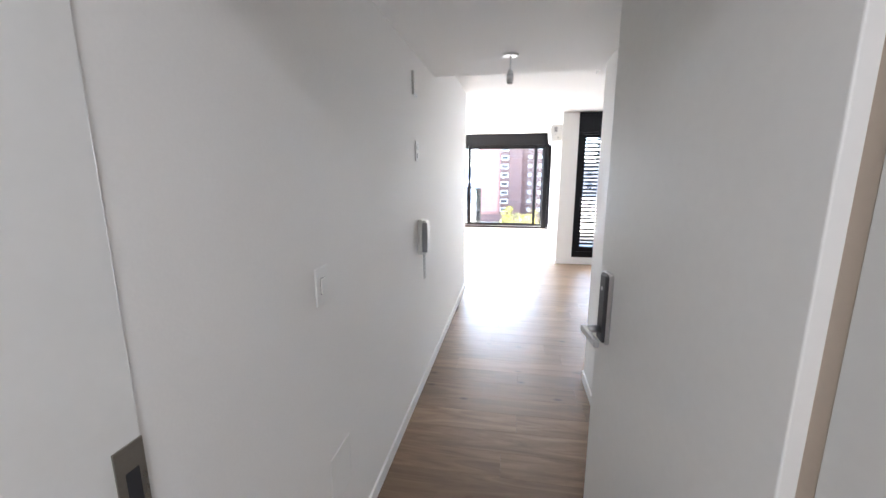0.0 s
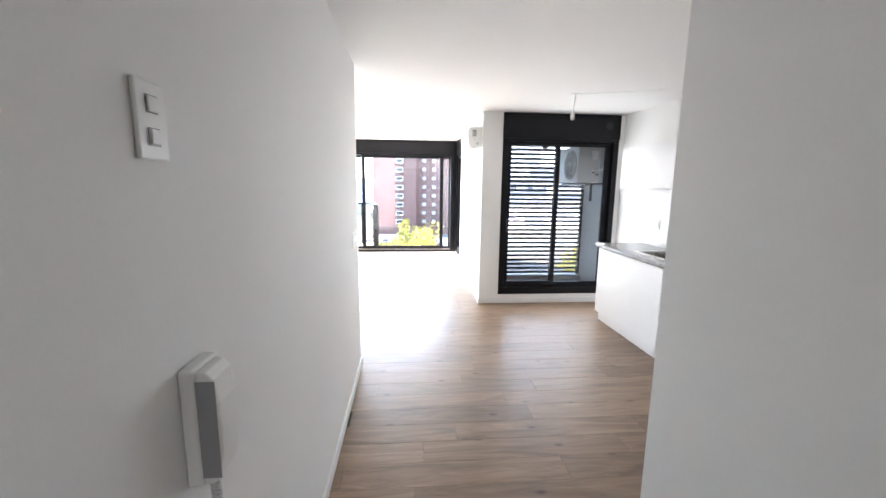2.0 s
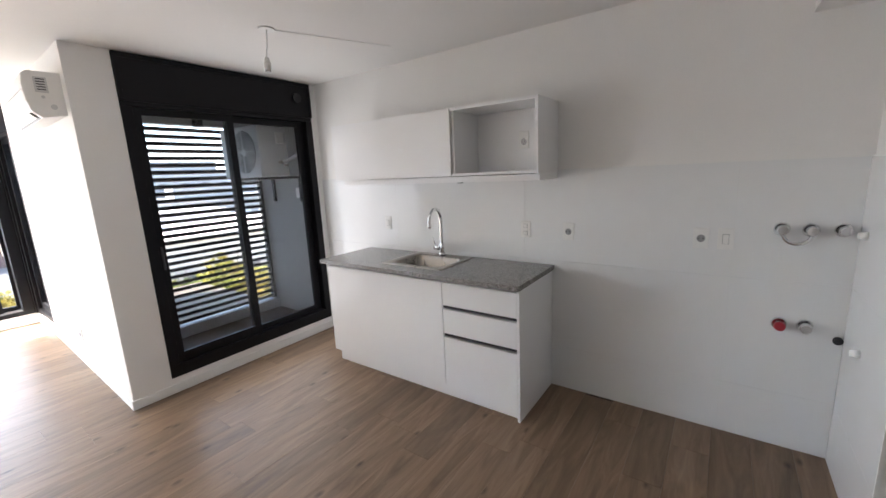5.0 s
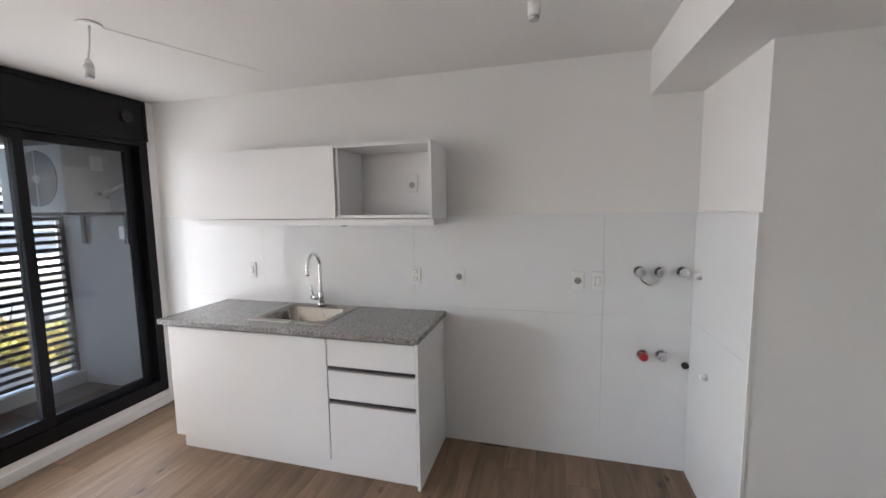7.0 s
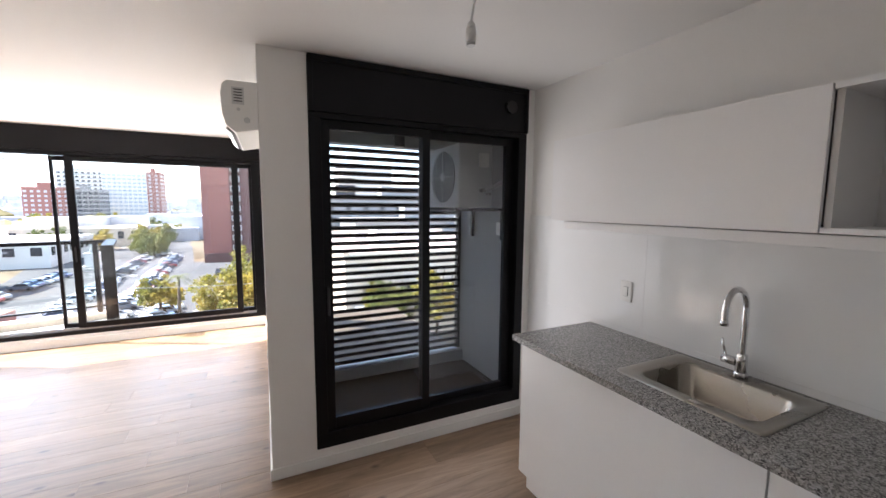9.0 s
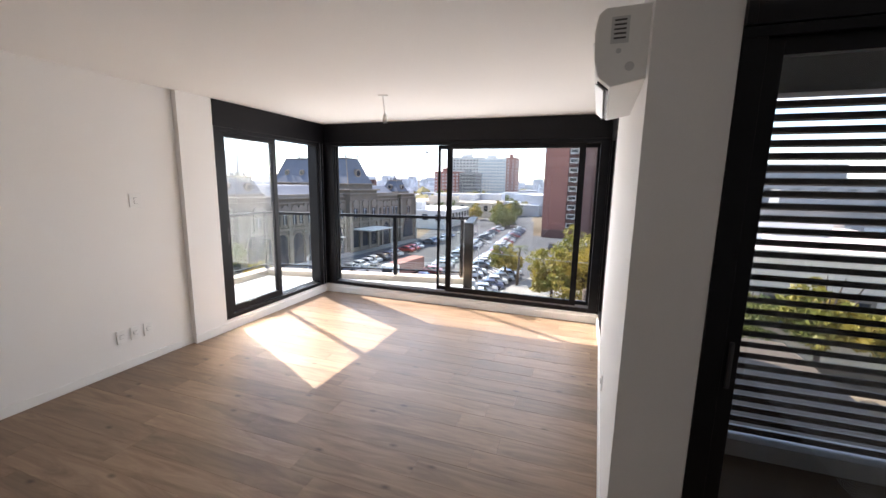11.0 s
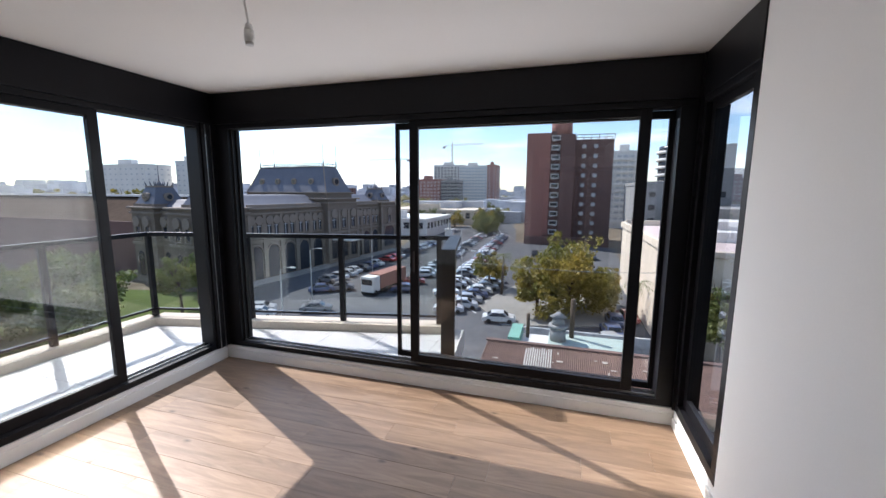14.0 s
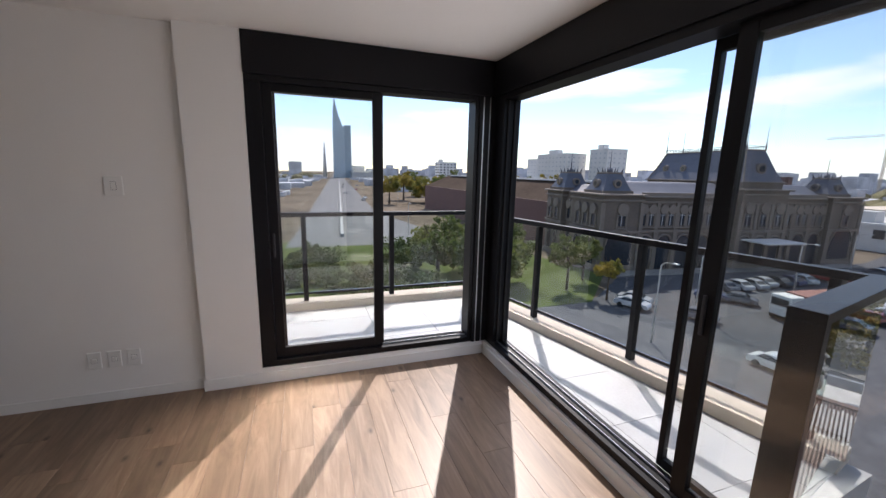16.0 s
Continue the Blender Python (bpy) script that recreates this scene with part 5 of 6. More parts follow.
def sheds_near():
    """Corrugated roof, green pump house and yard just below the flat."""
    r = tagged(empty("corrugated_shed"), "low shed with rusty corrugated roof sheets", "shed")
    bm = bmesh.new()
    n = 150
    top, bot = [], []
    for i in range(n * 2 + 1):
        x = -4.6 + 20.0 * i / (n * 2)
        dz = 0.035 if i % 2 else -0.035
        top.append(bm.verts.new((x, 35.6, -9.8 + dz)))
        bot.append(bm.verts.new((x, 24.0, -11.4 + dz)))
    for i in range(n * 2):
        bm.faces.new((bot[i], bot[i + 1], top[i + 1], top[i]))
    finish("roof", bm, RUST, r)
    boxes("ridge_cap", [(-4.7, 15.5, 35.5, 35.9, -9.8, -9.68)], RUST, r)
    boxes("shed_wall", [(-4.5, 15.3, 24.2, 35.5, G, -11.6)], CREAM, r)
    slope = Matrix.Translation((0, 35.6, -9.74)) @ Matrix.Rotation(math.atan2(1.6, 11.6), 4, "X")
    bm = bmesh.new()
    rng = random.Random(4)
    for x0, y0, w_, h_ in ((-1.6, -3.2, 1.9, 2.6), (11.4, -3.4, 1.3, 3.0), (5.5, -9.5, 0.9, 3.4)):
        k = 12
        for i in range(k):
            add_box(bm, x0 + w_ * i / k, x0 + w_ * (i + 0.55) / k, y0 + rng.uniform(-0.25, 0.1), y0 + h_ + rng.uniform(-0.1, 0.2), -0.005, 0.02, slope)
    finish("pale_sheet", bm, PALESH, r)
    bm = bmesh.new()
    for _ in range(42):
        x, y = rng.uniform(-4, 14.5), rng.uniform(-10.5, -1)
        w_ = rng.uniform(0.05, 0.5)
        add_box(bm, x, x + w_, y, y + rng.uniform(0.06, 0.28), -0.005, 0.024, slope)
    finish("paint_patch", bm, PALESH, r)
    g = tagged(empty("pump_house"), "low pale green flat-roofed house with teal trim", "outbuilding")
    boxes("wall", [(-3.2, 6.4, 37.0, 43.5, G, -11.8)], RENDW, g)
    boxes("roof", [(-0.2, 6.6, 36.8, 43.7, -11.8, -11.55)], PALEGRN, g)
    boxes("teal_roof", [(-3.6, -0.3, 36.6, 40.0, -11.8, -11.4), (-3.6, -2.6, 40.0, 43.8, -11.8, -11.0)], TEAL, g)
    cyls("vent_tower", [((0.6, 42.0, -11.55), (0, 0, 1), 0.7, 0.7, 1.2), ((0.6, 42.0, -10.35), (0, 0, 1), 0.85, 0.85, 0.25), ((0.6, 42.0, -10.1), (0, 0, 1), 0.55, 0.5, 0.7), ((0.6, 42.0, -9.4), (0, 0, 1), 0.75, 0.1, 0.45)], RENDG, g, seg=14)
    cyls("chimney", [((-2.0, 41.5, -11.4), (0, 0, 1), 0.16, 0.16, 2.2), ((1.8, 43.0, -11.55), (0, 0, 1), 0.22, 0.22, 3.6)], BARK, g, seg=10)
    f = tagged(empty("yard_wall"), "pale rendered yard wall along the street", "wall")
    boxes("wall", [(-3.6, 12.0, 47.6, 47.9, G, -12.6), (11.7, 12.0, 36.0, 47.6, G, -12.6), (6.7, 7.0, 36.0, 47.6, G, -13.0)], PALEWIN, f)
    fence = tagged(empty("railing_fence"), "green metal railing fence at the kerb", "fence")
    boxes("bar", [(-8.5 + 0.28 * k, -8.45 + 0.28 * k, 40.0 + 0.03 * k, 40.05 + 0.03 * k, G, G + 1.5) for k in range(18)], TEAL, fence)
    boxes("rail", [(-8.5, -3.6, 40.2, 40.26, G + 1.4, G + 1.48), (-8.5, -3.6, 40.2, 40.26, G + 0.2, G + 0.28)], TEAL, fence)


sheds_near()


def cream_house():
    h = tagged(empty("cream_building"), "old cream stuccoed building with a pinkish flat roof", "building")
    boxes("wall", [(11.0, 40.0, 50.0, 84.0, G, -4.6)], CREAM, h)
    boxes("roof", [(11.4, 39.8, 50.4, 83.6, -4.6, -4.2)], PINK, h)
    boxes("parapet", [(10.7, 11.4, 49.7, 84.2, -4.6, -3.6), (11.4, 40.0, 49.7, 50.4, -4.6, -4.0), (11.4, 40.0, 83.6, 84.2, -4.6, -3.3)], CREAM, h, 0.1)
    boxes("roof_box", [(18, 21, 60, 63, -4.2, -3.0), (24, 30, 66, 68, -4.2, -3.4), (17, 19, 70, 72, -4.2, -2.8), (22, 34, 74, 80, -4.2, -2.6)], RENDW, h, 0.05)
    windows_on(h, "window", (12, 50.0), (38, 50.0), -13.5, -6.0, 5, 1, 2.4, 2.6, DARKWIN_ARCH, frame_mat=STONEL)
    boxes("canopy", [(12, 34, 47.5, 49.9, -10.6, -10.3)], PALEWIN, h)
    return h


cream_house()

slab_building("grey warehouse with a flat dark roof", 17, 70, 104, 130, 3.2, RENDG, 12, 5, 1.3, 1.2, DARKWIN_ARCH, name="warehouse", category="warehouse")
slab_building("low grey industrial building with a sloping roof", 21, 60, 86, 102, -2.0, RENDG, 9, 2, 2.6, 1.4, PALEWIN, name="workshop", category="workshop")
slab_building("white balconied apartment block behind the tower", 20, 33, 205, 225, 19.5, RENDW, 5, 11, 1.8, 1.3, PALEWIN, bands=RENDW)
slab_building("far white apartment block on the street", -34, -27, 420, 440, 17, RENDW, 3, 10, 1.4, 1.3, DARKWIN_ARCH)
slab_building("glazed blue-grey apartment block with brick ends", -92, -66, 362, 384, 24, RENDW, 9, 13, 2.0, 1.5, TOWERGL, bands=RENDW)
boxed = slab_building("tall brick apartment block in the distance", -66, -58, 362, 384, 24.5, BRICK, 2, 13, 1.6, 1.4, PALEWIN)
slab_building("white terraced apartment block with balcony bands", -122, -92, 380, 400, 26, RENDW, 9, 13, 1.8, 1.4, DARKWIN_ARCH, bands=PALEWIN)
slab_building("brown brick apartment block with pale windows", -122, -100, 330, 350, 11, BRICK, 7, 8, 1.5, 1.3, PALEWIN)
slab_building("unfinished concrete frame building", -98, -84, 325, 345, 10, RENDG, 5, 8, 2.2, 1.7, DARKWIN_ARCH)
slab_building("white concrete housing slab in the distance", -262, -228, 176, 192, 15.5, RENDW, 8, 9, 1.2, 0.8, PALEWIN)
slab_building("white concrete housing slab in the distance", -222, -206, 190, 206, 18, RENDW, 4, 10, 1.2, 0.8, PALEWIN)
slab_building("white concrete housing slab in the distance", -300, -262, 190, 206, 13.5, RENDW, 8, 9, 1.2, 0.8, PALEWIN)
slab_building("white concrete housing slab in the distance", -430, -415, 150, 170, 12, RENDW, 4, 8, 2.0, 1.3, DARKWIN_ARCH)
slab_building("low white market hall", -72, -46, 140, 172, -9.0, RENDW, 5, 1, 2.2, 2.2, DARKWIN_ARCH, name="market_hall", category="hall")
slab_building("low grey sheds across the square", -92, -42, 200, 236, -8.5, CREAM, 8, 2, 2.0, 1.3, DARKWIN_ARCH, name="low_building", category="building")

cb = tagged(empty("round_apartment_block"), "white round-cornered apartment block with balcony bands", "apartment block")
cyls("round_wall", [((43, 190, G), (0, 0, 1), 6, 6, 34.5)], RENDW, cb, seg=28)
boxes("rear_wall", [(43, 62, 184.2, 200, G, 20.0)], RENDW, cb)
cyls("balcony_band", [((43, 190, G + 5 + 3 * k), (0, 0, 1), 6.9, 6.9, 1.1) for k in range(10)], RENDW, cb, seg=28)
cyls("glazing_band", [((43, 190, G + 6.1 + 3 * k), (0, 0, 1), 6.05, 6.05, 1.8) for k in range(10)], DARKWIN_ARCH, cb, seg=28)

tw = tagged(empty("sail_tower"), "tall blue glass office tower with a sail-shaped top", "office tower")
bm = bmesh.new()
for prof, y0, y1 in (([(74, G), (98, G), (98, 80), (92, 96), (86, 112), (81, 130), (78, 148), (75.5, 128), (74, 90)], -905, -885), ([(96, G), (111, G), (110, 94), (96, 94)], -903, -883)):
    lo = [bm.verts.new((y0, a, b)) for a, b in prof]
    hi = [bm.verts.new((y1, a, b)) for a, b in prof]
    bm.faces.new(lo)
    bm.faces.new(hi)
    for k in range(len(prof)):
        bm.faces.new((lo[k], lo[(k + 1) % len(prof)], hi[(k + 1) % len(prof)], hi[k]))
finish("curtain_wall", bm, TOWERGL, tw)
boxes("floor_band", [(-883.2, -882.4, 96.5, 110, z, z + 1.2) for z in np.arange(-6, 92, 5)], PALEWIN, tw)
boxes("podium", [(-900, -860, 108, 175, G, 0)], PALEWIN, tw)
tagged(cyls("pylon", [((-900, 56, G), (0, 0, 1), 5, 0.6, 76)], PALEWIN, seg=8), "slender pale pylon beside the tower", "pylon")


def tower_crane(x, y, top, jib, rot, label):
    c = tagged(empty("tower_crane"), label, "crane")
    c.matrix_world = pose(x, y, 0, 0, 0, rot)
    boxes("mast", [(-0.7, -0.45, -0.7, -0.45, G, top), (0.45, 0.7, -0.7, -0.45, G, top), (-0.7, -0.45, 0.45, 0.7, G, top), (0.45, 0.7, 0.45, 0.7, G, top)] + [(-0.7, 0.7, -0.7, -0.5, z, z + 0.25) for z in np.arange(G, top, 2.2)], CRANE, c)
    boxes("jib", [(-jib * 0.3, jib, -0.4, -0.1, top, top + 0.3), (-jib * 0.25, jib * 0.96, -0.15, 0.15, top + 1.3, top + 1.55)] + [(k, k + 0.2, -0.2, 0.2, top + 0.3, top + 1.3) for k in np.arange(-jib * 0.2, jib, 2.5)], CRANE, c)
    boxes("counterweight", [(-jib * 0.3, -jib * 0.22, -0.8, 0.8, top - 2.2, top)], CONC, c)
    boxes("peak", [(-0.3, 0.3, -0.3, 0.3, top, top + 5)], CRANE, c)
    return c


tower_crane(-112, 410, 48, 36, -12, "tower crane over the apartment blocks")
tower_crane(-175, 420, 36, 40, 175, "distant tower crane over the roofs")

# distant roofs and trees
bm = bmesh.new()
rng = random.Random(11)
for _ in range(1500):
    a = radians(rng.uniform(-95, 40))
    d = rng.uniform(230, 1500)
    x, y = d * math.sin(a), d * math.cos(a)
    off_road = abs(y - 17 + (x + 100) * 0.0846)
    if a < radians(-72) and (off_road < 32 or (a < radians(-83) and d > 820)):
        continue
    if radians(-72) < a < radians(-40) and d < 330:
        continue
    w_, dp = rng.uniform(8, 30), rng.uniform(8, 30)
    h_ = rng.choice((2.5, 3, 4, 5, 7)) if a < radians(-72) and d < 800 else rng.choice((4, 5, 6, 7, 9, 11)) if d < 500 else rng.choice((5, 6, 8, 10, 13, 17, 22, 30 if d > 800 else 12))
    add_box(bm, x - w_ / 2, x + w_ / 2, y - dp / 2, y + dp / 2, G, G + h_)
structure(finish("backdrop_city", bm, FARCITY), "mass of distant city roofs and blocks, pale with painted haze", "backdrop")
bm = bmesh.new()
for _ in range(900):
    a = radians(rng.uniform(-95, 40))
    d = rng.uniform(240, 1100)
    x, y = d * math.sin(a), d * math.cos(a)
    if a < radians(-68) and (d < 500 or abs(y - 17 + (x + 100) * 0.0846) < 45):
        continue
    r_ = rng.uniform(3, 7)
    bmesh.ops.create_icosphere(bm, subdivisions=1, radius=r_, matrix=Matrix.Translation((x, y, G + r_ * 0.8)) @ Matrix.Diagonal((1.2, 1.2, rng.uniform(0.7, 1.1), 1)))
for v in bm.verts:
    v.co += Vector((rng.uniform(-1, 1), rng.uniform(-1, 1), rng.uniform(-0.8, 0.8)))
tagged(finish("far_woods", bm, FARWOOD), "yellowing tree belts among the distant roofs", "far trees", kind="stuff")


# ---- trees ----
def crown_mesh(name, seed, clumps, leaves, size, mat, rx=1.0, rz=0.8):
    """A crown of unit radius: leaf cards gathered in uneven clumps with gaps."""
    r = np.random.RandomState(seed)
    verts, faces = [], []
    lobes = [(np.array((0.05, 0.0, 0.22)), 0.62), (np.array((-0.2, 0.1, -0.1)), 0.6), (np.array((0.25, -0.1, -0.15)), 0.6)]
    for k in range(8):
        a = 2.4 * k + r.uniform(-0.4, 0.4)
        lobes.append((np.array((math.cos(a) * r.uniform(0.4, 0.7), math.sin(a) * r.uniform(0.4, 0.7), r.uniform(-0.6, 0.1))), r.uniform(0.28, 0.46)))
    for _ in range(clumps):
        at, lr = lobes[r.randint(len(lobes))]
        d = r.normal(size=3)
        c = (at + d / np.linalg.norm(d) * lr * r.uniform(0.55, 1.0)) * np.array((rx, rx, rz))
        cr = r.uniform(0.08, 0.24)
        for _ in range(leaves):
            d = r.normal(size=3)
            p = c + d / np.linalg.norm(d) * cr * r.uniform(0.35, 1.0) ** 0.6 * np.array((1, 1, 0.8))
            u = r.normal(size=3)
            u /= np.linalg.norm(u)
            v = np.cross(u, r.normal(size=3))
            v /= np.linalg.norm(v)
            s = size * r.uniform(0.6, 1.4)
            k = len(verts)
            verts += [tuple(p - u * s), tuple(p + v * s * 0.55), tuple(p + u * s), tuple(p - v * s * 0.55)]
            faces.append((k, k + 1, k + 2, k + 3))
    me = bpy.data.meshes.new(name)
    me.from_pydata(verts, [], faces)
    me.materials.append(mat)
    return me


def trunk_mesh(seed):
    bm = bmesh.new()
    r = random.Random(seed)
    add_cyl(bm, (0, 0, -1.0), (0, 0, 1), 0.07, 0.045, 0.62, 10)
    for k in range(8):
        a = k * 0.8 + r.uniform(-0.2, 0.2)
        add_cyl(bm, (0, 0, -0.42 + 0.02 * k), (math.cos(a) * 0.8, math.sin(a) * 0.8, r.uniform(0.5, 1.4)), 0.03, 0.008, r.uniform(0.55, 0.85), 6)
    me = bpy.data.meshes.new("trunk")
    bm.to_mesh(me)
    bm.free()
    me.materials.append(BARK)
    return me


BIG = crown_mesh("crown", 1, 260, 90, 0.03, LEAFY, 1.05, 0.95)
CROWNS = {"y": crown_mesh("crown", 2, 70, 60, 0.06, LEAFY), "g": crown_mesh("crown", 3, 90, 70, 0.05, LEAFG), "d": crown_mesh("crown", 4, 100, 75, 0.045, LEAFD, 1.1, 0.7)}
TRUNK = trunk_mesh(3)


def tree(x, y, r, top, crown, label, group="", spin=0.0):
    """r: the crown's radius; top: its top above the street."""
    t = tagged(empty("tree"), label, "tree", group)
    t.location = (x, y, G)
    zc = top - 0.85 * r
    c = new("crown", crown)
    c.parent = t
    c.matrix_basis = Matrix.Translation((0, 0, zc)) @ Matrix.Rotation(spin, 4, "Z") @ Matrix.Diagonal((r, r, r, 1))
    k = new("trunk", TRUNK)
    k.parent = t
    k.matrix_basis = Matrix.Translation((0, 0, zc)) @ Matrix.Rotation(spin, 4, "Z") @ Matrix.Diagonal((r, r, zc, 1))
    return t


tree(1.8, 62, 6.7, 12.2, BIG, "large plane tree with yellow-green autumn leaves")
tree(-2.2, 59.5, 3.8, 7.6, CROWNS["y"], "low spreading tree with yellow-green leaves on the pavement", spin=4)
tree(7.0, 68, 2.6, 6.5, CROWNS["y"], "plane tree with yellowing leaves beside the street", spin=1)
tree(-11.2, 73, 3.6, 7.4, CROWNS["y"], "leafy street tree on the pavement corner", spin=2)
tree(15, 47.5, 3.0, 9.0, CROWNS["y"], "yellowing tree beside the cream building", spin=3)
for i, (x, y, r, h) in enumerate(((-30, 168, 6, 10), (-33, 180, 6, 10.5), (-27, 158, 5, 9), (-36, 195, 6, 11), (-62, 190, 7, 10), (-75, 240, 9, 13), (-90, 260, 10, 14), (-55, 270, 9, 12))):
    tree(x, y, r, h, CROWNS["gy"[i % 2]], "street tree with thinning yellow-green crown", "street trees", i)
for i, (x, y, r, h, c) in enumerate(((-40.6, 46.5, 2.2, 6.6, "y"), (-46, 44, 3.2, 9.0, "g"), (-50, 50, 3.0, 8.5, "g"), (-45, 30, 5.5, 12.0, "g"), (-52, 37, 5.0, 10.5, "g"), (-46, 20, 5.0, 7.0, "d"), (-55, 16, 5.5, 6.2, "d"),
                                     (-64, 24, 5.5, 8.0, "d"), (-40, 14, 4.6, 5.5, "d"), (-55, 27, 5.6, 11.5, "g"), (-70, 10, 5.0, 6, "d"), (-60, 34, 5, 9.5, "g"), (-36, 20, 3.6, 5.5, "g"), (-60, 6, 5, 6, "d"), (-66, 42, 5, 9.5, "g"), (-76, 38, 5, 9, "g"))):
    tree(x, y, r, h, CROWNS[c], "leafy park tree on the lawn", "park trees", i * 1.3)


for i, (x, y, r, h) in enumerate(((-48, 186, 6, 10), (-66, 192, 6, 9), (-84, 250, 8, 14), (-60, 255, 8, 13), (-100, 285, 9, 15), (-44, 250, 7, 12), (-40, 300, 8, 13), (-120, 250, 9, 14), (-76, 300, 9, 15), (-34, 215, 6, 10), (-31, 228, 6, 10))):
    tree(x, y, r, h, CROWNS["yg"[i % 2]], "yellow-green street tree among the low roofs", "street trees", i * 1.7)
for i in range(18):
    d = 205 + 17 * ((i * 7) % 5)
    a = radians(-76 + 1.7 * i)
    tree(d * math.sin(a), d * math.cos(a), 7.5 + (i * 5) % 4, 17.0 + (i * 3) % 4, CROWNS["yg"[i % 3 == 2]], "yellowing tree behind the train shed", "shed trees", i * 0.9)
for i, (x, y, r, h) in enumerate(((14.5, 43.5, 3.3, 9.5), (19.5, 42.5, 4.2, 11.0), (25.5, 42, 4.0, 10.0), (31, 43, 4.2, 10.5), (37, 40, 4.5, 11))):
    tree(x, y, r, h, CROWNS["gy"[i % 2]], "yellow-green street tree before the cream building", "street trees", i * 2.1)


def palm(x, y, h, label):
    p = tagged(empty("palm_tree"), label, "palm tree", "palms")
    p.location = (x, y, G)
    cyls("trunk", [((0, 0, 0), (0.03, 0.02, 1), 0.24, 0.16, h)], BARK, p, seg=10)
    bm = bmesh.new()
    r = random.Random(int(h * 10))
    for k in range(22):
        a, e = k * 2.4, r.uniform(-0.1, 1.1)
        last = None
        for i in range(9):
            s = i / 8
            q = Vector((math.cos(a), math.sin(a), 0)) * (2.6 * s * math.cos(e * 0.6)) + Vector((0.03 * h, 0.02 * h, h + 2.0 * s * math.sin(e) - 2.3 * s * s))
            wd = Vector((-math.sin(a), math.cos(a), -0.5)) * 0.34 * math.sin(math.pi * (0.08 + 0.9 * s))
            if last:
                for sg in (1, -1):
                    bm.faces.new([bm.verts.new(last[0]), bm.verts.new(last[0] * 0.7 + q * 0.3), bm.verts.new(q + Vector((wd.x * sg, wd.y * sg, wd.z)))])
            last = (q, wd)
    finish("fronds", bm, LEAFG, p)
    return p


palm(-8.4, 69, 6.6, "palm tree on the pavement corner")
palm(8.8, 54, 6.6, "palm tree before the cream building")

# ---- vehicles ----
def car_meshes():
    prof = [(-2.1, 0.32), (-2.15, 0.62), (-2.05, 0.86), (-1.5, 0.93), (-0.95, 1.36), (-0.5, 1.45), (0.55, 1.42), (1.15, 0.98), (1.9, 0.84), (2.1, 0.62), (2.1, 0.32)]
    bm = bmesh.new()
    rings = []
    for s, yy in ((-1, -0.86), (1, 0.86)):
        rings.append([bm.verts.new((a, yy * (0.82 if b > 1.1 else 1.0), b)) for a, b in prof])
    bm.faces.new(rings[0])
    bm.faces.new(list(reversed(rings[1])))
    n = len(prof)
    for i in range(n):
        bm.faces.new((rings[0][i], rings[1][i], rings[1][(i + 1) % n], rings[0][(i + 1) % n]))
    bmesh.ops.recalc_face_normals(bm, faces=bm.faces)
    body = bpy.data.meshes.new("body")
    bm.to_mesh(body)
    bm.free()
    body.materials.append(CARPAINT)
    bm = bmesh.new()
    for sg in (-1, 1):
        v = [bm.verts.new(p) for p in ((-1.35, sg * 0.875, 0.97), (1.02, sg * 0.875, 0.97), (0.5, sg * 0.735, 1.35), (-0.85, sg * 0.735, 1.35))]
        bm.faces.new(v)
    for a0, b0, a1, b1 in ((-1.47, 0.975, -0.99, 1.345), (1.13, 1.02, 0.6, 1.41)):
        d = 0.03 if a0 > 0 else -0.03
        bm.faces.new([bm.verts.new(p) for p in ((a0 + d, -0.74, b0), (a0 + d, 0.74, b0), (a1 + d, 0.64, b1), (a1 + d, -0.64, b1))])
    gl = bpy.data.meshes.new("windows")
    bm.to_mesh(gl)
    bm.free()
    gl.materials.append(CARGLASS)
    bm = bmesh.new()
    add_cyl(bm, (0, -0.1, 0), (0, 1, 0), 0.32, 0.32, 0.2, 12)
    wh = bpy.data.meshes.new("wheel")
    bm.to_mesh(wh)
    bm.free()
    wh.materials.append(RUBBER)
    return body, gl, wh


CB, CG, CW = car_meshes()
proto = tagged(empty("car"), "small hatchback car parked on the asphalt", "car", "parked cars")
for nm, me, at in (("body", CB, (0, 0, 0)), ("windows", CG, (0, 0, 0)), ("wheel", CW, (-1.3, -0.8, 0.32)), ("wheel", CW, (1.3, -0.8, 0.32)), ("wheel", CW, (-1.3, 0.8, 0.32)), ("wheel", CW, (1.3, 0.8, 0.32))):
    o = new(nm, me)
    o.parent = proto
    o.location = at
spots = []
rng = random.Random(5)
for xa, ya, xb, yb, ang in ((-17.0, 66, -20.0, 150, 20), (-24.5, 66, -28.0, 150, 198), (-40.0, 68, -38.0, 122, 170), (-12.6, 60, -10.6, 80, 14)):
    y = ya
    while y < yb:
        if rng.random() < 0.82:
            spots.append((xa + (xb - xa) * (y - ya) / (yb - ya) + rng.uniform(-0.3, 0.3), y, ang + rng.uniform(-4, 4)))
        y += 2.9 if y < 120 else 3.6
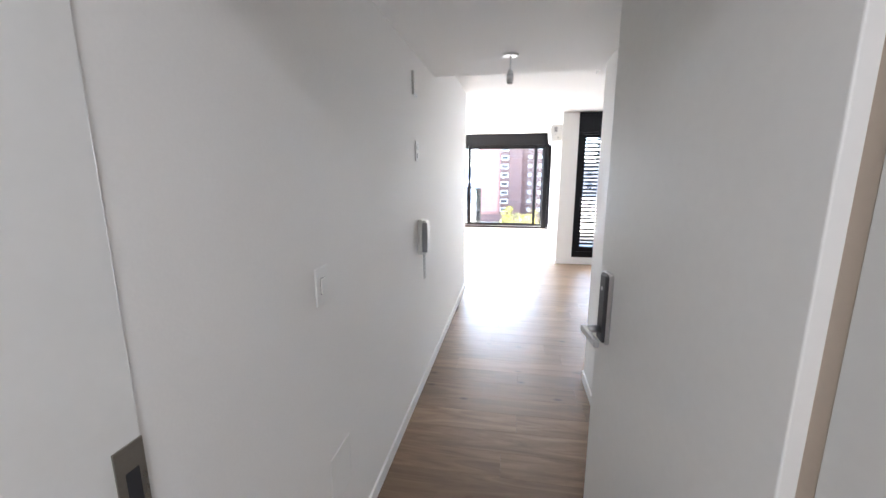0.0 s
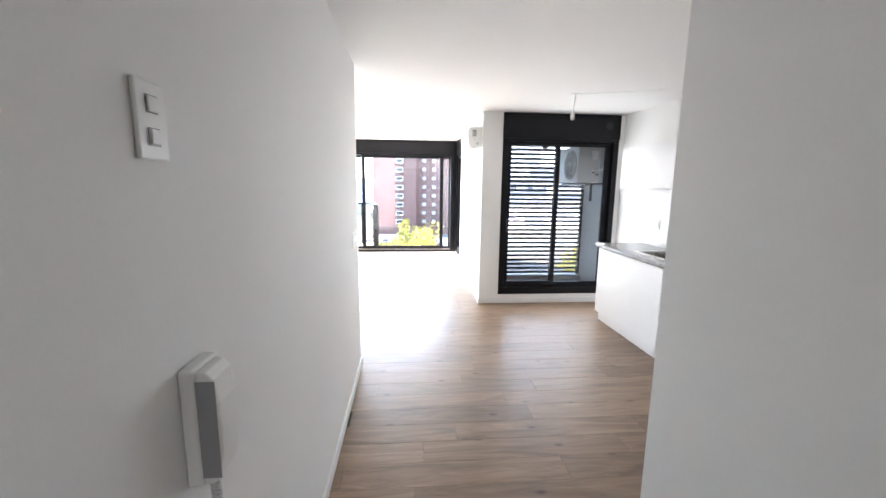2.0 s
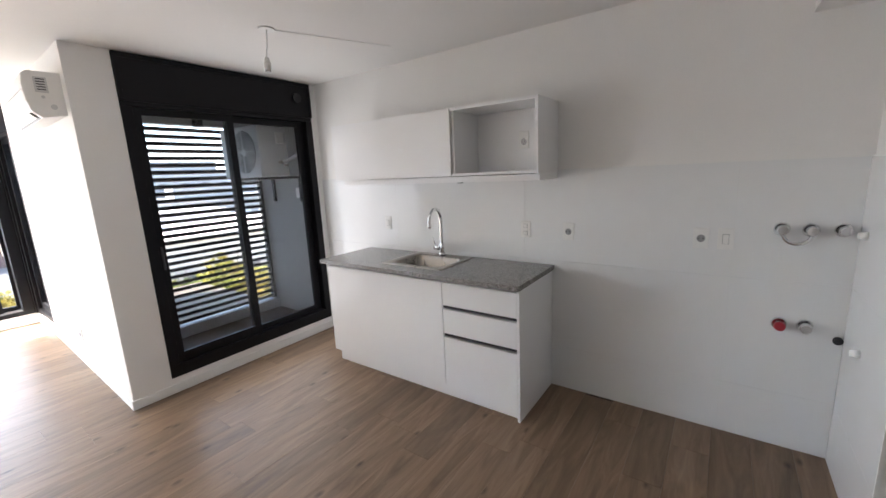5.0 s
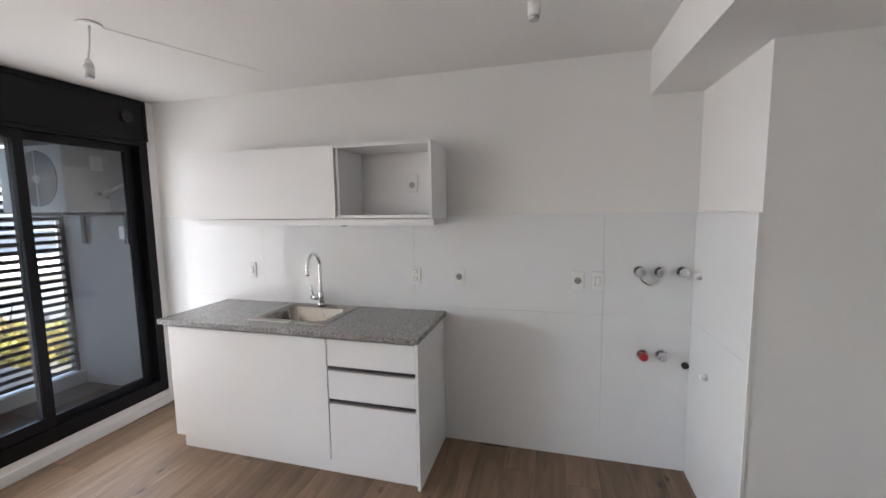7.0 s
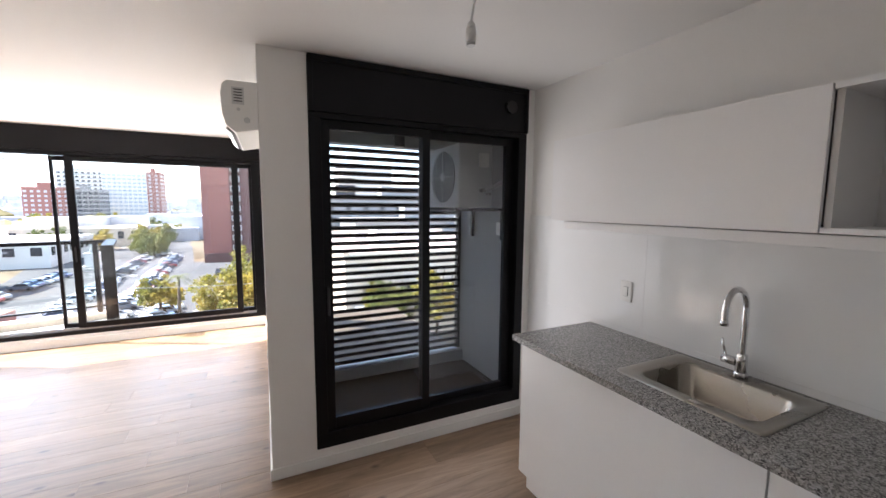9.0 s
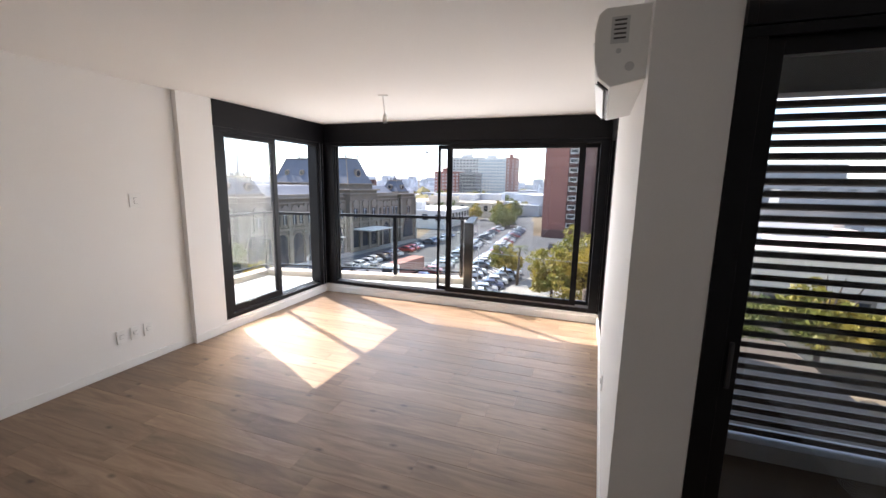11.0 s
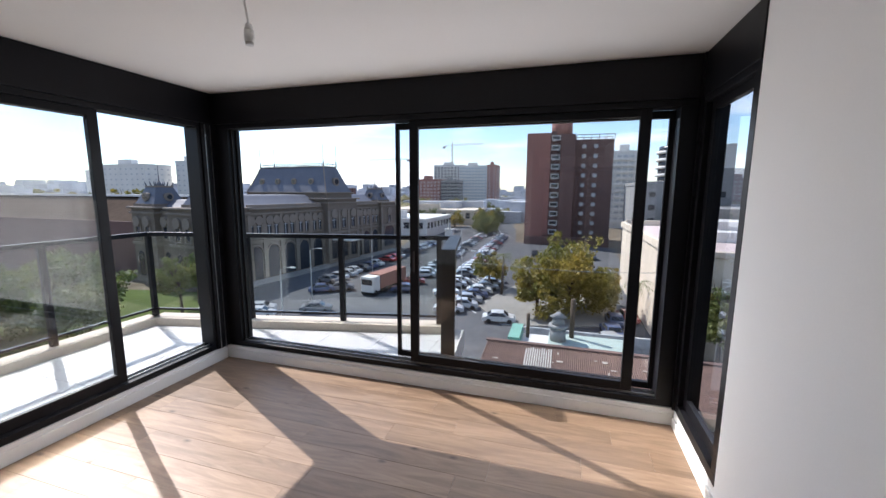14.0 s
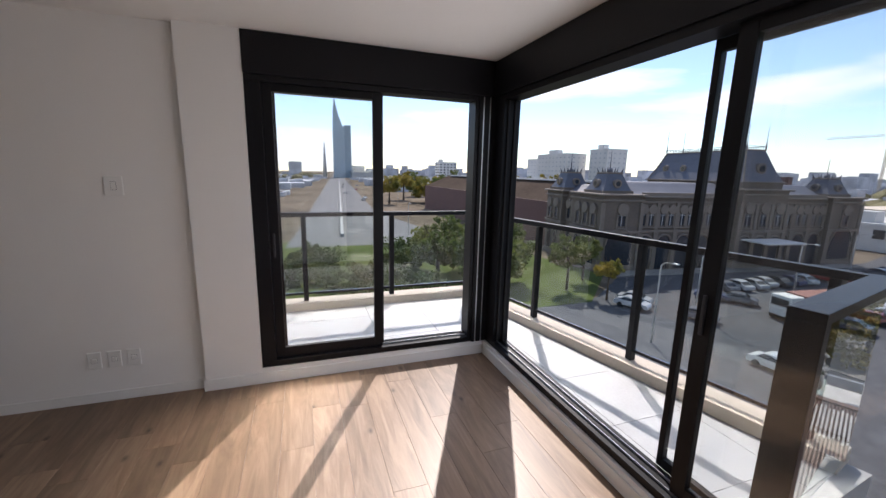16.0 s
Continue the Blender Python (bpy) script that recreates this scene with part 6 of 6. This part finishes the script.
spots += [(-6.7, 55.4, 8), (6.6, 54.5, 100), (4.0, 84, 95), (6.8, 86, 92), (9.4, 88, 97), (1.2, 82, 93), (-2.0, 98, 90), (3.0, 104, 95), (8.0, 110, 90), (-6.0, 112, 95), (7.4, 58.5, 95), (9.2, 61, 100), (6.2, 51.2, 20), (-38.7, 49.5, 30), (-37.2, 47.6, 25), (-37, 61.6, 35), (-34.6, 63.6, 30), (-31.5, 52, 25), (-20, 47, 5), (-6.3, 31, 60), (-24, 160, 80), (-30, 170, 100), (-14, 57.5, 12)]
for k in range(14):
    spots.append((-120 - 45 * k + rng.uniform(-15, 15), 24 + 3.9 * k + rng.choice((-7, -3, 8, 12)), 4))
for i, (x, y, a) in enumerate(spots):
    m = pose(x, y, G + (0.09 if x < -100 else 0.03 if not (-4 < x < 9 and y > 56) else 0.145), 0, 0, a)
    if i == 0:
        proto.matrix_basis = m
    else:
        copy_thing(proto, m)


def lorry():
    t = tagged(empty("lorry"), "red and white lorry parked before the station", "lorry")
    t.matrix_world = pose(-28.0, 66.0, G + 0.03, 0, 0, 82)
    boxes("cab", [(-4.6, -2.6, -1.2, 1.2, 0.6, 3.1)], RENDW, t, 0.15)
    boxes("windscreen", [(-4.63, -4.58, -1.0, 1.0, 1.8, 2.7)], CARGLASS, t)
    boxes("trailer", [(-2.4, 5.5, -1.25, 1.25, 0.9, 3.2)], BRICK, t, 0.05)
    cyls("wheel", [((x, -1.25, 0.5), (0, 1, 0), 0.5, 0.5, 2.5) for x in (-3.9, -1.2, 3.6, 4.8)], RUBBER, t)
    return t


lorry()


def monument(x, y):
    m = tagged(empty("monument"), "pale stone monument on a stepped plinth in the square", "monument")
    m.location = (x, y, G)
    boxes("step", [(-2.6, 2.6, -2.6, 2.6, 0.02, 0.5), (-2.0, 2.0, -2.0, 2.0, 0.5, 0.95)], CONC, m, 0.04)
    boxes("plinth", [(-1.3, 1.3, -1.3, 1.3, 0.95, 3.9), (-1.5, 1.5, -1.5, 1.5, 3.9, 4.25)], RENDW, m, 0.05)
    cyls("figure", [((0, 0, 4.25), (0, 0, 1), 0.55, 0.32, 1.7), ((0, 0, 5.95), (0, 0, 1), 0.22, 0.16, 0.45)], CONC, m, 0.03)
    return m


monument(-35.5, 133)


def street_lamp(x, y):
    s = tagged(empty("street_lamp"), "grey street lamp post, unlit", "street lamp", "street lamps")
    s.location = (x, y, G)
    cyls("post", [((0, 0, 0), (0, 0, 1), 0.09, 0.06, 8.2)], CONC, s, seg=8)
    tube("arm", [(0, 0, 8.1), (0.5, 0, 8.5), (1.4, 0, 8.6)], 0.04, CONC, s)
    boxes("lamp_head", [(1.3, 1.9, -0.12, 0.12, 8.52, 8.66)], GREYPL, s, 0.02)
    return s


for x, y in ((-33.5, 54), (-32, 70), (-36.5, 92), (-22, 96), (-12.5, 58.5), (-28, 41), (-100, 34), (-150, 22), (-190, 52)):
    street_lamp(x, y)
tagged(tube("overhead_cable", [(-9 + 24 * s, 50.0 + 2 * s, -6.4 - 0.5 * math.sin(math.pi * s)) for s in np.linspace(0, 1, 12)], 0.03, RENDG), "overhead street cable before the trees", "cable")

# ---- floor and balcony pieces ----
def clip(poly, a, b):
    """The part of a polygon to the left of the line a-b."""
    out = []
    side = lambda p: (b[0] - a[0]) * (p[1] - a[1]) - (b[1] - a[1]) * (p[0] - a[0])
    for i, p in enumerate(poly):
        q = poly[(i + 1) % len(poly)]
        sp, sq = side(p), side(q)
        if sp >= 0:
            out.append(p)
        if sp * sq < 0:
            t = sp / (sp - sq)
            out.append((p[0] + (q[0] - p[0]) * t, p[1] + (q[1] - p[1]) * t))
    return out


parts = [[(-4.06, 6.2), (-2.70, 6.2), (-2.70, 9.61), (-4.06, 9.61)], [(-4.06, 9.615), (-0.45, 9.615), (-0.60, 10.62), (-4.06, 9.87)]]
for reg in parts:
    for i in range(8):
        for j in range(10):
            x0, y0 = -4.3 + 0.6 * i, 6.2 + 0.6 * j
            poly = [(x0 + 0.002, y0 + 0.002), (x0 + 0.598, y0 + 0.002), (x0 + 0.598, y0 + 0.598), (x0 + 0.002, y0 + 0.598)]
            for k in range(4):
                if len(poly) > 2:
                    poly = clip(poly, reg[k], reg[(k + 1) % 4])
            if len(poly) > 2:
                bm = bmesh.new()
                add_prism(bm, poly, -0.0115, 0.0)
                finish("tile", bm, TERRA, balcony)

floor = structure(boxes("floor", [(XLW - T, XK + T, -0.24, 9.6, -0.2, -0.008)], UNDER), "oak plank floor laid across the flat", "floor")
PW, PL = 0.182, 1.22
plank = bpy.data.meshes.new("plank")
bm = bmesh.new()


def plank_mesh(me, l, w):
    b = bmesh.new()
    g, c = 0.0003, 0.0007
    lo = [b.verts.new((sx * (l / 2 - g), sy * (w / 2 - g), -0.0075)) for sx, sy in ((-1, -1), (1, -1), (1, 1), (-1, 1))]
    mi = [b.verts.new((sx * (l / 2 - g), sy * (w / 2 - g), -0.001)) for sx, sy in ((-1, -1), (1, -1), (1, 1), (-1, 1))]
    hi = [b.verts.new((sx * (l / 2 - g - c), sy * (w / 2 - g - c), 0.0)) for sx, sy in ((-1, -1), (1, -1), (1, 1), (-1, 1))]
    for p, q in ((lo, mi), (mi, hi)):
        for i in range(4):
            b.faces.new((p[i], p[(i + 1) % 4], q[(i + 1) % 4], q[i]))
    b.faces.new(hi)
    bmesh.ops.recalc_face_normals(b, faces=b.faces)
    b.to_mesh(me)
    b.free()
    me.materials.append(WOOD)


bm.free()
plank_mesh(plank, PL, PW)
rng = random.Random(7)
y = -0.232
while y < 9.42:
    yt = min(y + PW, 9.424)
    ym = (y + yt) / 2
    x0 = XL if yt <= 4.3 else XLW
    x1 = 1.06 if yt <= 0.9 else (2.38 if yt <= 2.15 else (XK if y < 6.03 else 1.33))
    x = x0 - rng.uniform(0.05, PL)
    while x < x1:
        a, b = max(x, x0), min(x + PL, x1)
        if b - a > 0.03:
            if b - a > PL - 1e-6 and yt - y > PW - 1e-6:
                me = plank
            else:
                me = bpy.data.meshes.new("plank")
                plank_mesh(me, b - a, yt - y)
            o = new("plank", me)
            o.parent = floor
            o.location = ((a + b) / 2, ym, 0)
        x += PL
    y += PW
